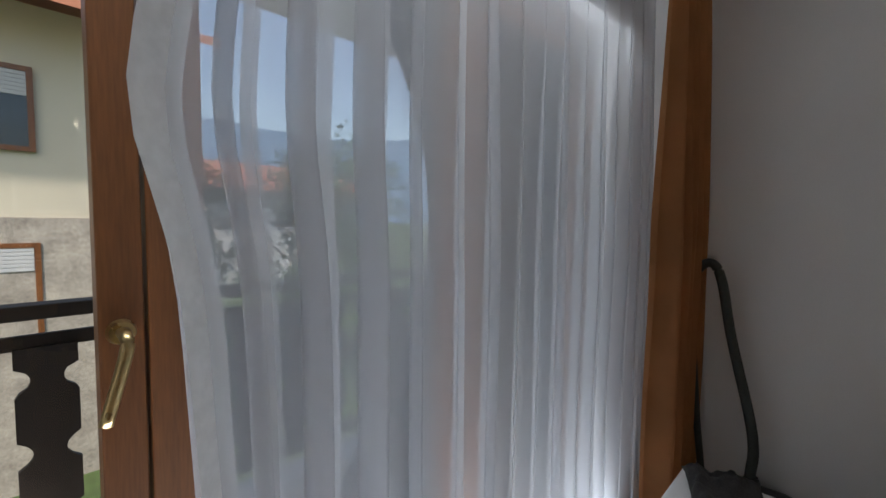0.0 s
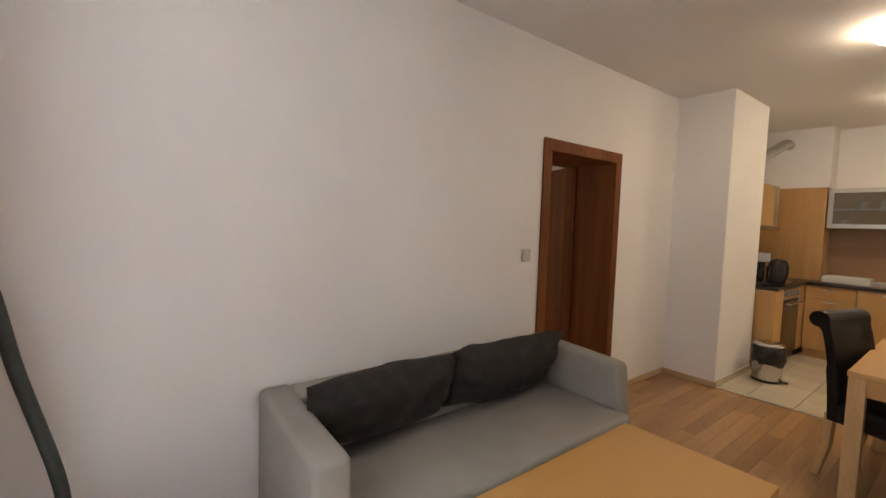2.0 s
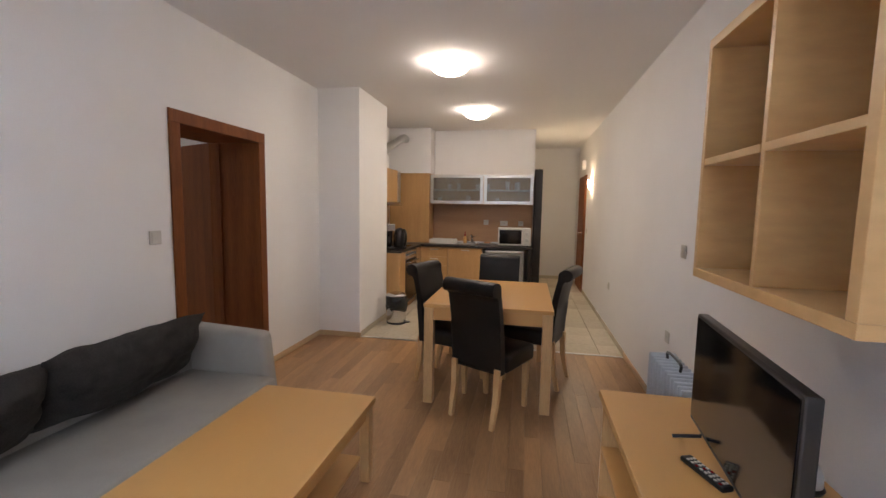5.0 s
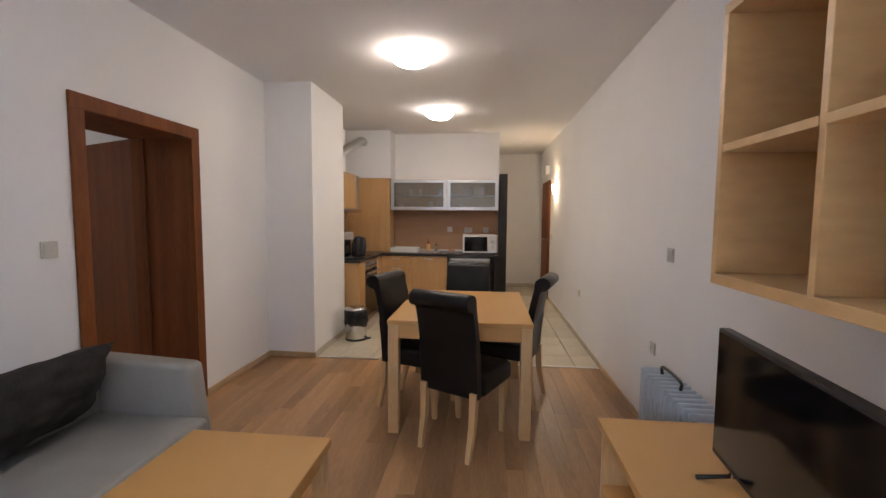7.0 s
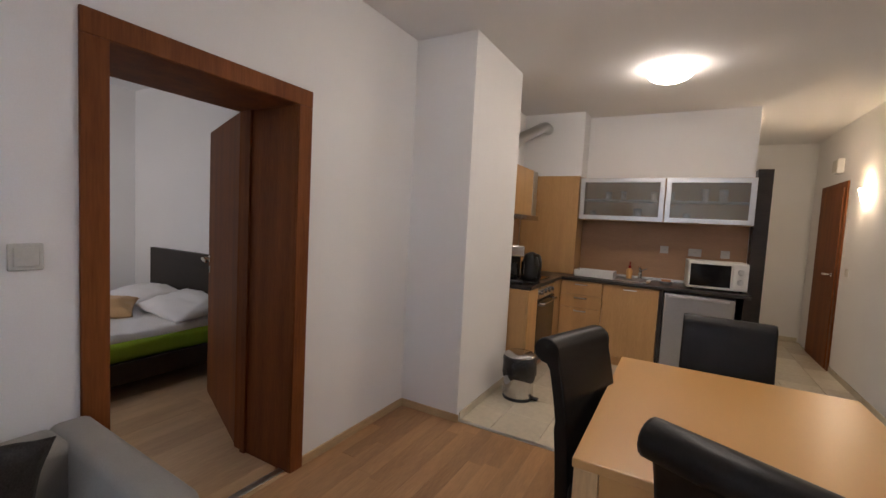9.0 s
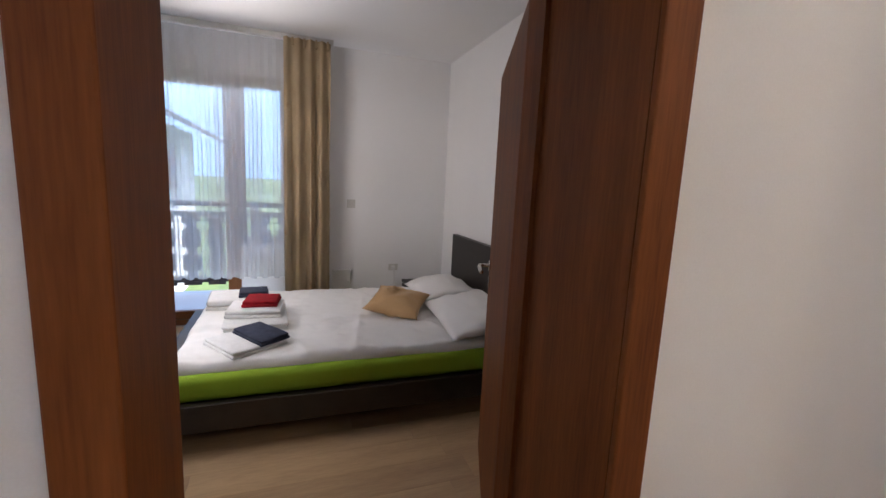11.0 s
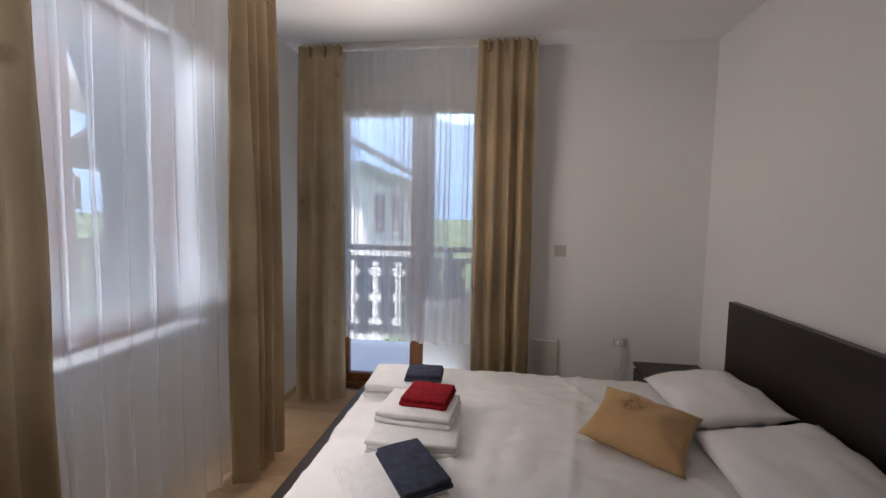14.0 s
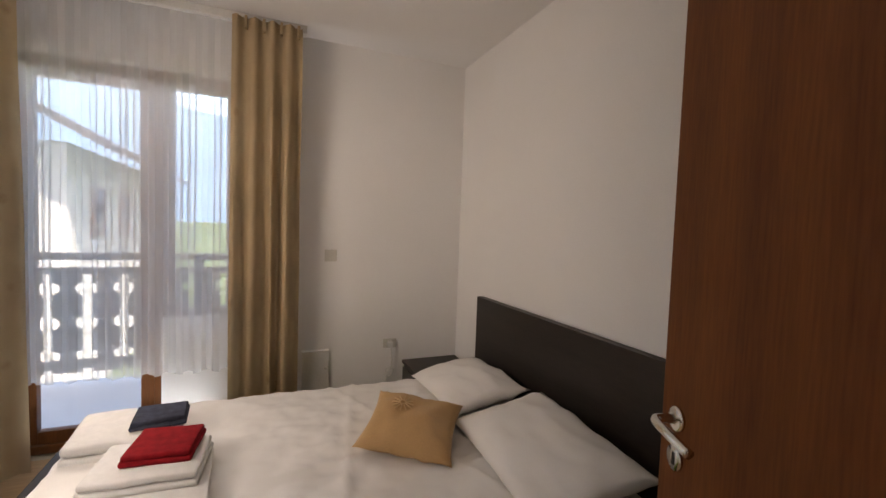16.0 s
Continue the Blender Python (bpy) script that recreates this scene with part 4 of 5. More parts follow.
def dining_chair():
    """Front faces local +y; the back stands at -y and rolls over at its top."""
    d = thing("dining_chair", "black leatherette dining chair with rolled back and pale beech legs", "chair", group="chairs round the table")
    w, n = 0.40, 18
    prof = []
    for k in range(n + 1):
        v = k / n
        z = 0.36 + 0.58 * v
        prof.append((-0.185 - 0.03 * v - 0.055 * v ** 2.5, z, 0.032))
    bm = bmesh.new()
    loop = []
    front = [(y + t, z) for y, z, t in prof]
    back = [(y - t * 0.6, z) for y, z, t in prof]
    top_y, top_z = prof[-1][0], prof[-1][1]
    roll = [(top_y - 0.022 + 0.054 * math.cos(a), top_z + 0.005 + 0.048 * math.sin(a)) for a in [math.radians(q) for q in range(10, 275, 22)]]
    section = front + roll + back[::-1][2:]
    rings = []
    for x, s in ((-w / 2, 0.93), (-w / 2 + 0.012, 1.0), (0, 1.0), (w / 2 - 0.012, 1.0), (w / 2, 0.93)):
        cy, cz = sum(p[0] for p in section) / len(section), sum(p[1] for p in section) / len(section)
        rings.append([bm.verts.new((x, y if s == 1 else y + 0.004 * (1 if y < cy else -1), cz + (z - cz) * (1 if s == 1 else 0.99))) for y, z in section])
    m = len(section)
    for a, b in zip(rings, rings[1:]):
        for i in range(m):
            bm.faces.new((a[i], a[(i + 1) % m], b[(i + 1) % m], b[i]))
    bm.faces.new(rings[0])
    bm.faces.new(rings[-1][::-1])
    part("backrest", bm, M_BLACKLEATHER, d)
    for p in d.children[0].data.polygons:
        p.use_smooth = len(p.vertices) == 4
    seat = box(-0.215, 0.215, -0.16, 0.25, 0.39, 0.48, 0.028, seg=4)
    for v in seat.verts:
        if v.co.z < 0.42:
            v.co.z -= 0.035 * (abs(v.co.x) / 0.215) ** 2 * (1 if abs(v.co.y - 0.05) < 0.3 else 0)
        if v.co.z > 0.46:
            v.co.z += 0.012 * (1 - (v.co.x / 0.215) ** 2)
    part("seat", seat, M_BLACKLEATHER, d, smooth=True)
    for sx in (-1, 1):
        for sy, back_leg in ((0.20, False), (-0.20, True)):
            bm = bmesh.new()
            pts = [(sx * 0.175, sy, 0.40), (sx * 0.172, sy - (0.01 if back_leg else 0), 0.2), (sx * 0.168, sy - (0.055 if back_leg else -0.004), 0.0)]
            vs = []
            for (x, y, z), r in zip(pts, (0.022, 0.019, 0.0145)):
                vs.append([bm.verts.new((x + a * r, y + b * r, z)) for a, b in ((-1, -1), (1, -1), (1, 1), (-1, 1))])
            for p, q in zip(vs, vs[1:]):
                for i in range(4):
                    bm.faces.new((p[i], p[(i + 1) % 4], q[(i + 1) % 4], q[i]))
            bm.faces.new(vs[0])
            bm.faces.new(vs[-1][::-1])
            part("leg", bm, M_BEECH_V, d, "pale beech leg")
    return d


chair = dining_chair()
chair.matrix_world = pose(2.055, 4.225, 0, 0, 0, -27)
tagged(copy_thing(chair, pose(1.69, 4.67, 0, 0, 0, -108)), "black leatherette dining chair pushed under the table's long side")
tagged(copy_thing(chair, pose(2.365, 4.89, 0, 0, 0, 72)), "black leatherette dining chair turned slightly by the table's long side")
tagged(copy_thing(chair, pose(2.0, 5.29, 0, 0, 0, 177)), "black leatherette dining chair at the table's kitchen end")


def tv_unit():
    x0, x1, y0, y1, zt = 2.642, 3.25, 1.45, 3.325, 0.60
    d = thing("tv_unit", "beech television unit with open compartments", "tv unit")
    part("top_board", box(x0, x1, y0, y1, zt - 0.035, zt, 0.004), M_BEECH, d)
    part("bottom_board", box(x0 + 0.012, x1, y0 + 0.02, y1 - 0.02, 0.06, 0.085, 0.003), M_BEECH, d)
    part("middle_board", box(x0 + 0.012, x1 - 0.02, y0 + 0.045, y1 - 0.045, 0.32, 0.34, 0.003), M_BEECH, d)
    for y in (y0 + 0.02, 2.38, y1 - 0.045):
        part("upright", box(x0 + 0.015, x1, y, y + 0.025, 0.0, zt - 0.035, 0.003), M_BEECH_V, d)
    part("back_board", box(x1 - 0.012, x1, y0 + 0.045, y1 - 0.045, 0.085, zt - 0.035), M_BEECH_V, d)


tv_unit()


def television():
    a = math.degrees(math.atan2(3.018 - 2.26, 2.948 - 2.885)) - 90
    d = thing("television", "flat black television on two splayed feet", "television", pose(2.917, 2.64, 0.60, 0, 0, a))
    w, z0, z1 = 0.385, 0.045, 0.468
    part("casing", box(-0.012, 0.026, -w, w, z0, z1, 0.006), M_BLACKPLASTIC, d)
    part("screen", box(-0.0145, -0.011, -w + 0.012, w - 0.012, z0 + 0.02, z1 - 0.012), M_SCREEN, d, "dark glossy screen switched off")
    part("back_housing", box(0.026, 0.055, -w * 0.6, w * 0.6, z0 + 0.01, z1 - 0.16, 0.01), M_BLACKPLASTIC, d)
    for y in (-w + 0.10, w - 0.10):
        bm = tube([(-0.095, y + 0.0, 0.006), (0.0, y, 0.02), (0.012, y, z0 + 0.01)], 0.007, 8)
        tube([(0.10, y, 0.006), (0.015, y, 0.02), (0.012, y, z0 + 0.01)], 0.007, 8, bm=bm)
        part("foot", bm, M_BLACKPLASTIC, d)


television()


def remote_control():
    d = thing("remote_control", "black remote control with small buttons lying on the tv unit", "remote control", pose(2.875, 2.70, 0.60, 0, 0, 22))
    part("body", box(-0.022, 0.022, -0.09, 0.09, 0.0, 0.018, 0.006, seg=3), M_BLACKPLASTIC, d)
    for i in range(3):
        for j in range(8):
            part("button", box(-0.016 + i * 0.012, -0.008 + i * 0.012, -0.075 + j * 0.019, -0.065 + j * 0.019, 0.0175, 0.0205, 0.001), M_SWITCH if (i + j) % 5 else M_TOWEL_RED, d)


remote_control()
d = thing("phone_charger", "white desk charger with a dark base and thin cable", "charger", pose(3.16, 2.70, 0.60))
part("base", lathe([(0.045, 0), (0.05, 0.012), (0.045, 0.02)], 22), M_BLACKPLASTIC, d)
part("body", lathe([(0.043, 0.02), (0.043, 0.05), (0.03, 0.085), (0.01, 0.09)], 22), M_WHITEPLASTIC, d, smooth=True)
part("cable", tube(curve_points([(0, 0.04, 0.03), (0.03, 0.10, 0.012), (0.06, 0.16, 0.008), (0.06, 0.24, 0.006)], 8), 0.004, 6), M_BLACKPLASTIC, d)


def wall_shelf():
    x0, x1, y0, y1, z0, z1 = 2.92, XR, 2.21, 3.06, 1.21, 2.10
    t = 0.035
    d = thing("wall_shelf", "pale veneered wall shelf of four open cubes", "wall shelf")
    part("side_board", box(x0, x1, y1 - 0.025, y1, z0 + t, z1 - t, 0.002), M_MAPLE, d)
    part("side_board", box(x0, x1, y0, y0 + t, z0 + t, z1 - t, 0.002), M_MAPLE, d)
    part("bottom_board", box(x0, x1, y0, y1, z0, z0 + t, 0.002), M_MAPLE, d)
    part("top_board", box(x0, x1, y0, y1, z1 - t, z1, 0.002), M_MAPLE, d)
    part("divider", box(x0 + 0.004, x1 - 0.012, 2.618, 2.64, z0 + t, z1 - t, 0.002), M_MAPLE, d)
    part("middle_board", box(x0 + 0.002, x1 - 0.012, y0 + t, 2.618, 1.635, 1.66, 0.002), M_MAPLE, d)
    part("middle_board", box(x0 + 0.002, x1 - 0.012, 2.64, y1 - 0.025, 1.635, 1.66, 0.002), M_MAPLE, d)
    part("back_board", box(x1 - 0.012, x1 - 0.001, y0 + t, y1 - 0.025, z0 + t, z1 - t), M_MAPLE, d)


wall_shelf()


def oil_heater():
    d = thing("oil_heater", "pale blue oil-filled radiator with ribs standing by the wall", "heater", pose(3.09, 3.86, 0))
    for i in range(11):
        y = -0.05 * i
        bm = box(-0.075, 0.075, y - 0.008, y + 0.008, 0.10, 0.62, 0.0075)
        box(-0.045, 0.045, y - 0.0235, y + 0.0235, 0.13, 0.17, 0.006, bm=bm)
        box(-0.045, 0.045, y - 0.0235, y + 0.0235, 0.55, 0.59, 0.006, bm=bm)
        part("rib", bm, M_HEATER, d)
    part("end_panel", box(-0.075, 0.075, 0.018, 0.05, 0.10, 0.625, 0.012, seg=3), M_HEATER, d)
    part("top_handle", tube(curve_points([(0.0, -0.05, 0.62), (0.0, -0.06, 0.66), (0.0, -0.25, 0.66), (0.0, -0.26, 0.62)], 6), 0.008), M_BLACKPLASTIC, d, "black carrying handle")
    for y in (-0.04, -0.46):
        part("foot_bar", box(-0.11, 0.11, y - 0.015, y + 0.015, 0.05, 0.09, 0.006), M_BLACKPLASTIC, d)
        for x in (-0.10, 0.10):
            part("castor", lathe([(0.01, -0.012), (0.026, -0.01), (0.026, 0.01), (0.01, 0.012)], 14, at=(x, y, 0.026), axis="y"), M_BLACKPLASTIC, d)
    part("cable", tube(curve_points([(0.02, -0.52, 0.3), (0.06, -0.56, 0.12), (0.10, -0.48, 0.02), (0.12, -0.2, 0.012)], 8), 0.005, 6), M_BLACKPLASTIC, d)


oil_heater()


def ceiling_lamp(x, y, r):
    d = thing("ceiling_lamp", "lit round opal glass ceiling lamp", "ceiling lamp", pose(x, y, H), group="opal ceiling lamps")
    part("base_plate", lathe([(0.02, -0.025), (r * 0.8, -0.025), (r * 0.82, 0), (0.02, 0)], 36), M_WHITEPLASTIC, d)
    prof = [(r * math.cos(a), -0.026 - 0.085 * math.sin(a)) for a in [math.radians(q) for q in range(0, 90, 9)]] + [(0.004, -0.111)]
    part("glass_bowl", lathe(prof, 40), M_BULBGLASS, d, "glowing opal glass bowl", smooth=True)
    for k in range(3):
        a = math.radians(20 + 120 * k)
        part("clip", box(-0.008, 0.008, -0.012, 0.012, -0.045, -0.015, 0.002), M_CHROME, d).matrix_local = pose(math.cos(a) * (r - 0.002), math.sin(a) * (r - 0.002), 0, 0, 0, math.degrees(a))


ceiling_lamp(1.57, 4.96, 0.17)
ceiling_lamp(1.59, 6.79, 0.17)
d = thing("wall_lamp", "lit half-shell glass wall lamp in the hall", "wall lamp", pose(XR, 8.45, 1.86))
part("back_plate", box(-0.012, -0.001, -0.05, 0.05, -0.07, 0.07, 0.003), M_CHROME, d)
bm = bmesh.new()
rows = []
for i in range(9):
    a = math.radians(-88 + 22 * i)
    rows.append([bm.verts.new((-0.012 - 0.06 * math.cos(a) * (0.5 + 0.5 * v), 0.075 * math.sin(a) * (0.55 + 0.45 * v), -0.06 + 0.13 * v)) for v in (0, 0.25, 0.5, 0.75, 1)])
for a, b in zip(rows, rows[1:]):
    for k in range(4):
        bm.faces.new((a[k], a[k + 1], b[k + 1], b[k]))
part("shade", bm, M_SCONCE, d, "glowing frosted glass shade", smooth=True)


def wall_plate(name, label, cat, m, w=0.08, h=0.08, kind="rocker", group=""):
    """A plate on a wall: local x along the wall, z up, y out of the wall."""
    d = thing(name, label, cat, m, group)
    part("plate", box(-w / 2, w / 2, 0, 0.009, -h / 2, h / 2, 0.004), M_SWITCH, d)
    if kind == "rocker":
        part("rocker", box(-w / 2 + 0.012, w / 2 - 0.012, 0.009, 0.013, -h / 2 + 0.012, h / 2 - 0.012, 0.003), M_SWITCH, d)
    else:
        part("socket_well", lathe([(0.003, 0.0085), (0.020, 0.0085), (0.021, 0.011), (0.024, 0.011), (0.024, 0.008), (0.003, 0.008)], 24, axis="y"), M_SWITCH, d)
        for x in (-0.009, 0.009):
            part("pin_hole", box(x - 0.0025, x + 0.0025, 0.0086, 0.0093, -0.0025, 0.0025), M_BLACKPLASTIC, d)


SW, SO = "wall switches", "wall sockets"
wall_plate("light_switch", "ivory rocker light switch beside the bedroom door", "light switch", pose(0, 3.47, 1.243, 0, 0, -90), 0.085, 0.085, group=SW)
wall_plate("light_switch", "ivory rocker light switch on the long wall", "light switch", pose(XR, 4.20, 1.205, 0, 0, 90), 0.085, 0.085, group=SW)
wall_plate("wall_socket", "ivory wall socket near the heater", "socket", pose(XR, 4.40, 0.58, 0, 0, 90), kind="socket", group=SO)
wall_plate("wall_socket", "ivory wall socket low on the long wall", "socket", pose(XR, 6.6, 0.55, 0, 0, 90), kind="socket", group=SO)
wall_plate("light_switch", "ivory light switch beside the entrance door", "light switch", pose(XR, 8.78, 1.1, 0, 0, 90), group=SW)
wall_plate("light_switch", "ivory light switch on the bedroom wall", "light switch", pose(XF, 4.473, 1.212, 0, 0, -90), 0.085, 0.085, group=SW)
wall_plate("wall_socket", "ivory double wall socket beside the bed", "socket", pose(XF, 4.93, 0.541, 0, 0, -90), 0.10, 0.07, kind="socket", group=SO)
d = thing("intercom", "small white intercom box above the entrance door", "intercom", pose(XR, 9.35, 2.26))
part("housing", box(-0.06, -0.001, -0.10, 0.10, -0.08, 0.08, 0.006), M_WHITEPLASTIC, d)
part("cover", box(-0.064, -0.059, -0.085, 0.085, -0.065, 0.065, 0.002), M_SWITCH, d)


def vacuum_cleaner():
    d = thing("vacuum_cleaner", "dark vacuum cleaner with a grey hose leaning in the corner", "vacuum cleaner")
    body = box(0.03, 0.30, 0.98, 1.26, 0.03, 0.30, 0.06, seg=4)
    part("body", body, M_BLACKPLASTIC, d, smooth=True)
    for y in (1.0, 1.24):
        part("wheel", lathe([(0.01, -0.015), (0.05, -0.012), (0.05, 0.012), (0.01, 0.015)], 18, at=(0.12, y, 0.05), axis="y"), M_RUBBER, d)
    part("hose", tube(curve_points([(0.12, 0.80, 1.10), (0.12, 0.83, 1.24), (0.12, 0.885, 1.285), (0.12, 0.93, 1.21), (0.12, 0.98, 0.95), (0.12, 1.06, 0.62), (0.13, 1.085, 0.47), (0.14, 1.08, 0.36), (0.15, 1.09, 0.27)], 10), 0.021, 14),
         M_RUBBER, d, "grey ribbed hose", smooth=True)
    part("hose_cuff", lathe([(0.02, 0.27), (0.035, 0.28), (0.034, 0.34), (0.024, 0.36)], 16, at=(0.145, 1.085, 0)), M_BLACKPLASTIC, d)
    part("wand", tube([(0.10, 0.80, 1.12), (0.11, 0.86, 0.5), (0.12, 0.92, 0.03)], 0.016, 12), M_RUBBER, d)


vacuum_cleaner()
d = thing("pouf", "white upholstered square pouf beside the sofa", "pouf", pose(0.80, 1.15, 0))
part("cushion", box(-0.25, 0.25, -0.23, 0.23, 0.40, 0.52, 0.02, seg=3), M_LINEN, d, smooth=True)
part("base", box(-0.24, 0.24, -0.22, 0.22, 0.0, 0.41, 0.015), M_LINEN, d)
solid("folded_garment", pillow(0.30, 0.24, 0.09, 14, wrinkle=0.03), M_CUSHION, "grey crumpled cloth lying on the pouf", "cloth", pose(0.76, 1.10, 0.56, 0, 0, 20), smooth=True)


# ---- kitchen ----
YC = 7.62     # front of the base cabinets


def handle_bar(parent, x0, x1, y, z, bow=0.025):
    part("handle", tube([(x0, y, z), (x0 + 0.004, y - bow, z), (x1 - 0.004, y - bow, z), (x1, y, z)], 0.006, 8), M_ALU, parent, "slim metal handle")


def base_unit(name, label, x0, x1, fronts):
    d = thing(name, label, "kitchen cabinet", group="beech base cabinets")
    part("carcass", box(x0 + 0.002, x1 - 0.002, YC + 0.02, 8.19, 0.10, 0.85), M_KITCHEN, d)
    part("plinth", box(x0 + 0.002, x1 - 0.002, YC + 0.07, YC + 0.09, 0.0, 0.10), M_KITCHEN, d)
    for z0, z1 in fronts:
        f = part("front", box(x0 + 0.004, x1 - 0.004, YC, YC + 0.018, z0, z1, 0.002), M_KITCHEN, d)
        handle_bar(f, (x0 + x1) / 2 - 0.06, (x0 + x1) / 2 + 0.06, YC, z1 - 0.03)


base_unit("base_cabinet", "beech kitchen cabinet with drawers", 0.655, 1.09, [(0.11, 0.56), (0.565, 0.70), (0.705, 0.845)])
base_unit("base_cabinet", "beech kitchen cabinet with one door under the sink", 1.09, 1.62, [(0.11, 0.845)])
d = thing("base_cabinet", "dark-edged end panel beside the fridge", "kitchen cabinet", group="beech base cabinets")
part("panel", box(1.622, 1.655, YC, 8.19, 0.0, 0.85), M_WENGE, d)
part("end_panel", box(2.30, 2.352, YC, 8.19, 0.0, 0.85), M_WENGE, d)

d = thing("mini_fridge", "grey metal-fronted mini fridge under the worktop", "fridge")
part("body", box(1.665, 2.24, YC + 0.03, 8.18, 0.02, 0.83, 0.004), M_WHITEPLASTIC, d)
part("door", box(1.665, 2.24, YC - 0.015, YC + 0.028, 0.08, 0.83, 0.008), M_STEEL_DULL, d, "brushed grey door")
part("handle", box(1.70, 2.20, YC - 0.022, YC - 0.014, 0.795, 0.815, 0.003), M_ALU, d)
part("plinth", box(1.68, 2.22, YC + 0.04, YC + 0.06, 0.0, 0.08), M_BLACKPLASTIC, d)

d = thing("worktop", "dark speckled kitchen worktop with a rounded edge", "worktop")
bm = box(0.05, 2.352, YC - 0.02, 8.19, 0.853, 0.888, 0.006)
part("long_board", bm, M_COUNTER, d)
part("side_board", box(0.05, 0.67, 6.52, YC - 0.021, 0.853, 0.888, 0.006), M_COUNTER, d)
part("upstand", box(0.60, 2.35, 8.17, 8.19, 0.888, 0.912, 0.003), M_ALU, d, "pale sealing strip")
solid("splashback", box(0.60, 2.355, 8.191, 8.199, 0.888, 1.53), M_SPLASH, "tan wood-look splashback", "splashback", kind="structure")
solid("splashback_side", box(0.0505, 0.058, 6.52, 7.86, 0.888, 1.53), M_SPLASH, "tan wood-look side splashback", "splashback", kind="structure")
wall("wall_chase", box(0.05, 0.735, 7.88, 8.19, 2.0, H), "white boxed-in duct above the panel")
solid("chase_panel", box(0.06, 0.725, 7.87, 8.18, 0.889, 1.998, 0.003), M_KITCHEN, "beech panel boxing in the corner duct", "panel")
solid("hall_cabinet_panel", box(2.362, 2.487, 8.05, 8.36, 0.0, 2.075, 0.003), M_WENGE, "tall black-brown end panel beside the kitchen", "panel")

d = thing("oven", "built-in steel oven with round knobs under the hob", "oven")
part("body", box(0.07, 0.63, 6.80, 7.38, 0.10, 0.85), M_BLACKPLASTIC, d)
part("control_panel", box(0.63, 0.652, 6.80, 7.38, 0.73, 0.845, 0.003), M_STEEL, d)
part("door", box(0.63, 0.655, 6.80, 7.38, 0.14, 0.72, 0.003), M_SCREEN, d, "dark glass oven door")
part("handle", tube([(0.655, 6.86, 0.69), (0.70, 6.86, 0.69), (0.70, 7.32, 0.69), (0.655, 7.32, 0.69)], 0.009, 8), M_STEEL, d)
for y in (6.90, 7.02, 7.14, 7.26):
    part("knob", lathe([(0.004, 0), (0.021, 0), (0.018, 0.028), (0.004, 0.03)], 16, at=(0.652, y, 0.79), axis="x"), M_STEEL, d)
d = thing("base_cabinet", "narrow beech end cabinet beside the oven", "kitchen cabinet", group="beech base cabinets")
part("carcass", box(0.06, 0.632, 6.53, 6.795, 0.10, 0.85), M_KITCHEN, d)
part("front", box(0.634, 0.652, 6.53, 6.795, 0.11, 0.845, 0.002), M_KITCHEN, d)
part("plinth", box(0.06, 0.58, 6.54, 7.60, 0.0, 0.098), M_KITCHEN, d)
d = thing("base_cabinet", "beech corner cabinet beside the oven", "kitchen cabinet", group="beech base cabinets")
part("carcass", box(0.06, 0.632, 7.385, 8.18, 0.10, 0.85), M_KITCHEN, d)
part("front", box(0.634, 0.652, 7.385, 7.615, 0.11, 0.845, 0.002), M_KITCHEN, d)
d = thing("hob", "black glass hob set in the worktop", "hob")
part("glass", box(0.12, 0.60, 6.82, 7.36, 0.8885, 0.894, 0.001), M_SCREEN, d)
for x, y in ((0.24, 6.96), (0.24, 7.22), (0.46, 6.96), (0.46, 7.22)):
    part("hotplate", lathe([(0.003, 0.894), (0.085, 0.894), (0.085, 0.904), (0.003, 0.904)], 24, at=(x, y, 0)), M_BLACKPLASTIC, d)

d = thing("wall_cabinet", "beech wall cabinet with a built-in hood over the hob", "kitchen cabinet")
part("carcass", box(0.06, 0.36, 6.60, 7.42, 1.52, 1.985, 0.002), M_KITCHEN, d)
part("door", box(0.362, 0.38, 6.60, 7.28, 1.525, 1.985, 0.002), M_KITCHEN, d)
part("side_strip", box(0.362, 0.384, 7.285, 7.42, 1.525, 1.985, 0.002), M_ALU, d)
part("hood", box(0.06, 0.42, 6.62, 7.40, 1.47, 1.518, 0.004), M_STEEL, d)
d = thing("exhaust_duct", "bent silver foil exhaust duct above the wall cabinet", "duct")
pts = curve_points([(0.22, 6.9, 1.986), (0.22, 6.95, 2.14), (0.26, 7.15, 2.29), (0.30, 7.45, 2.42), (0.33, 7.70, 2.52), (0.33, 7.875, 2.53)], 14)
part("foil_pipe", tube(pts, 0.055, 16, radii=[0.055 + 0.004 * (i % 2) for i in range(len(pts))]), M_ALU, d)


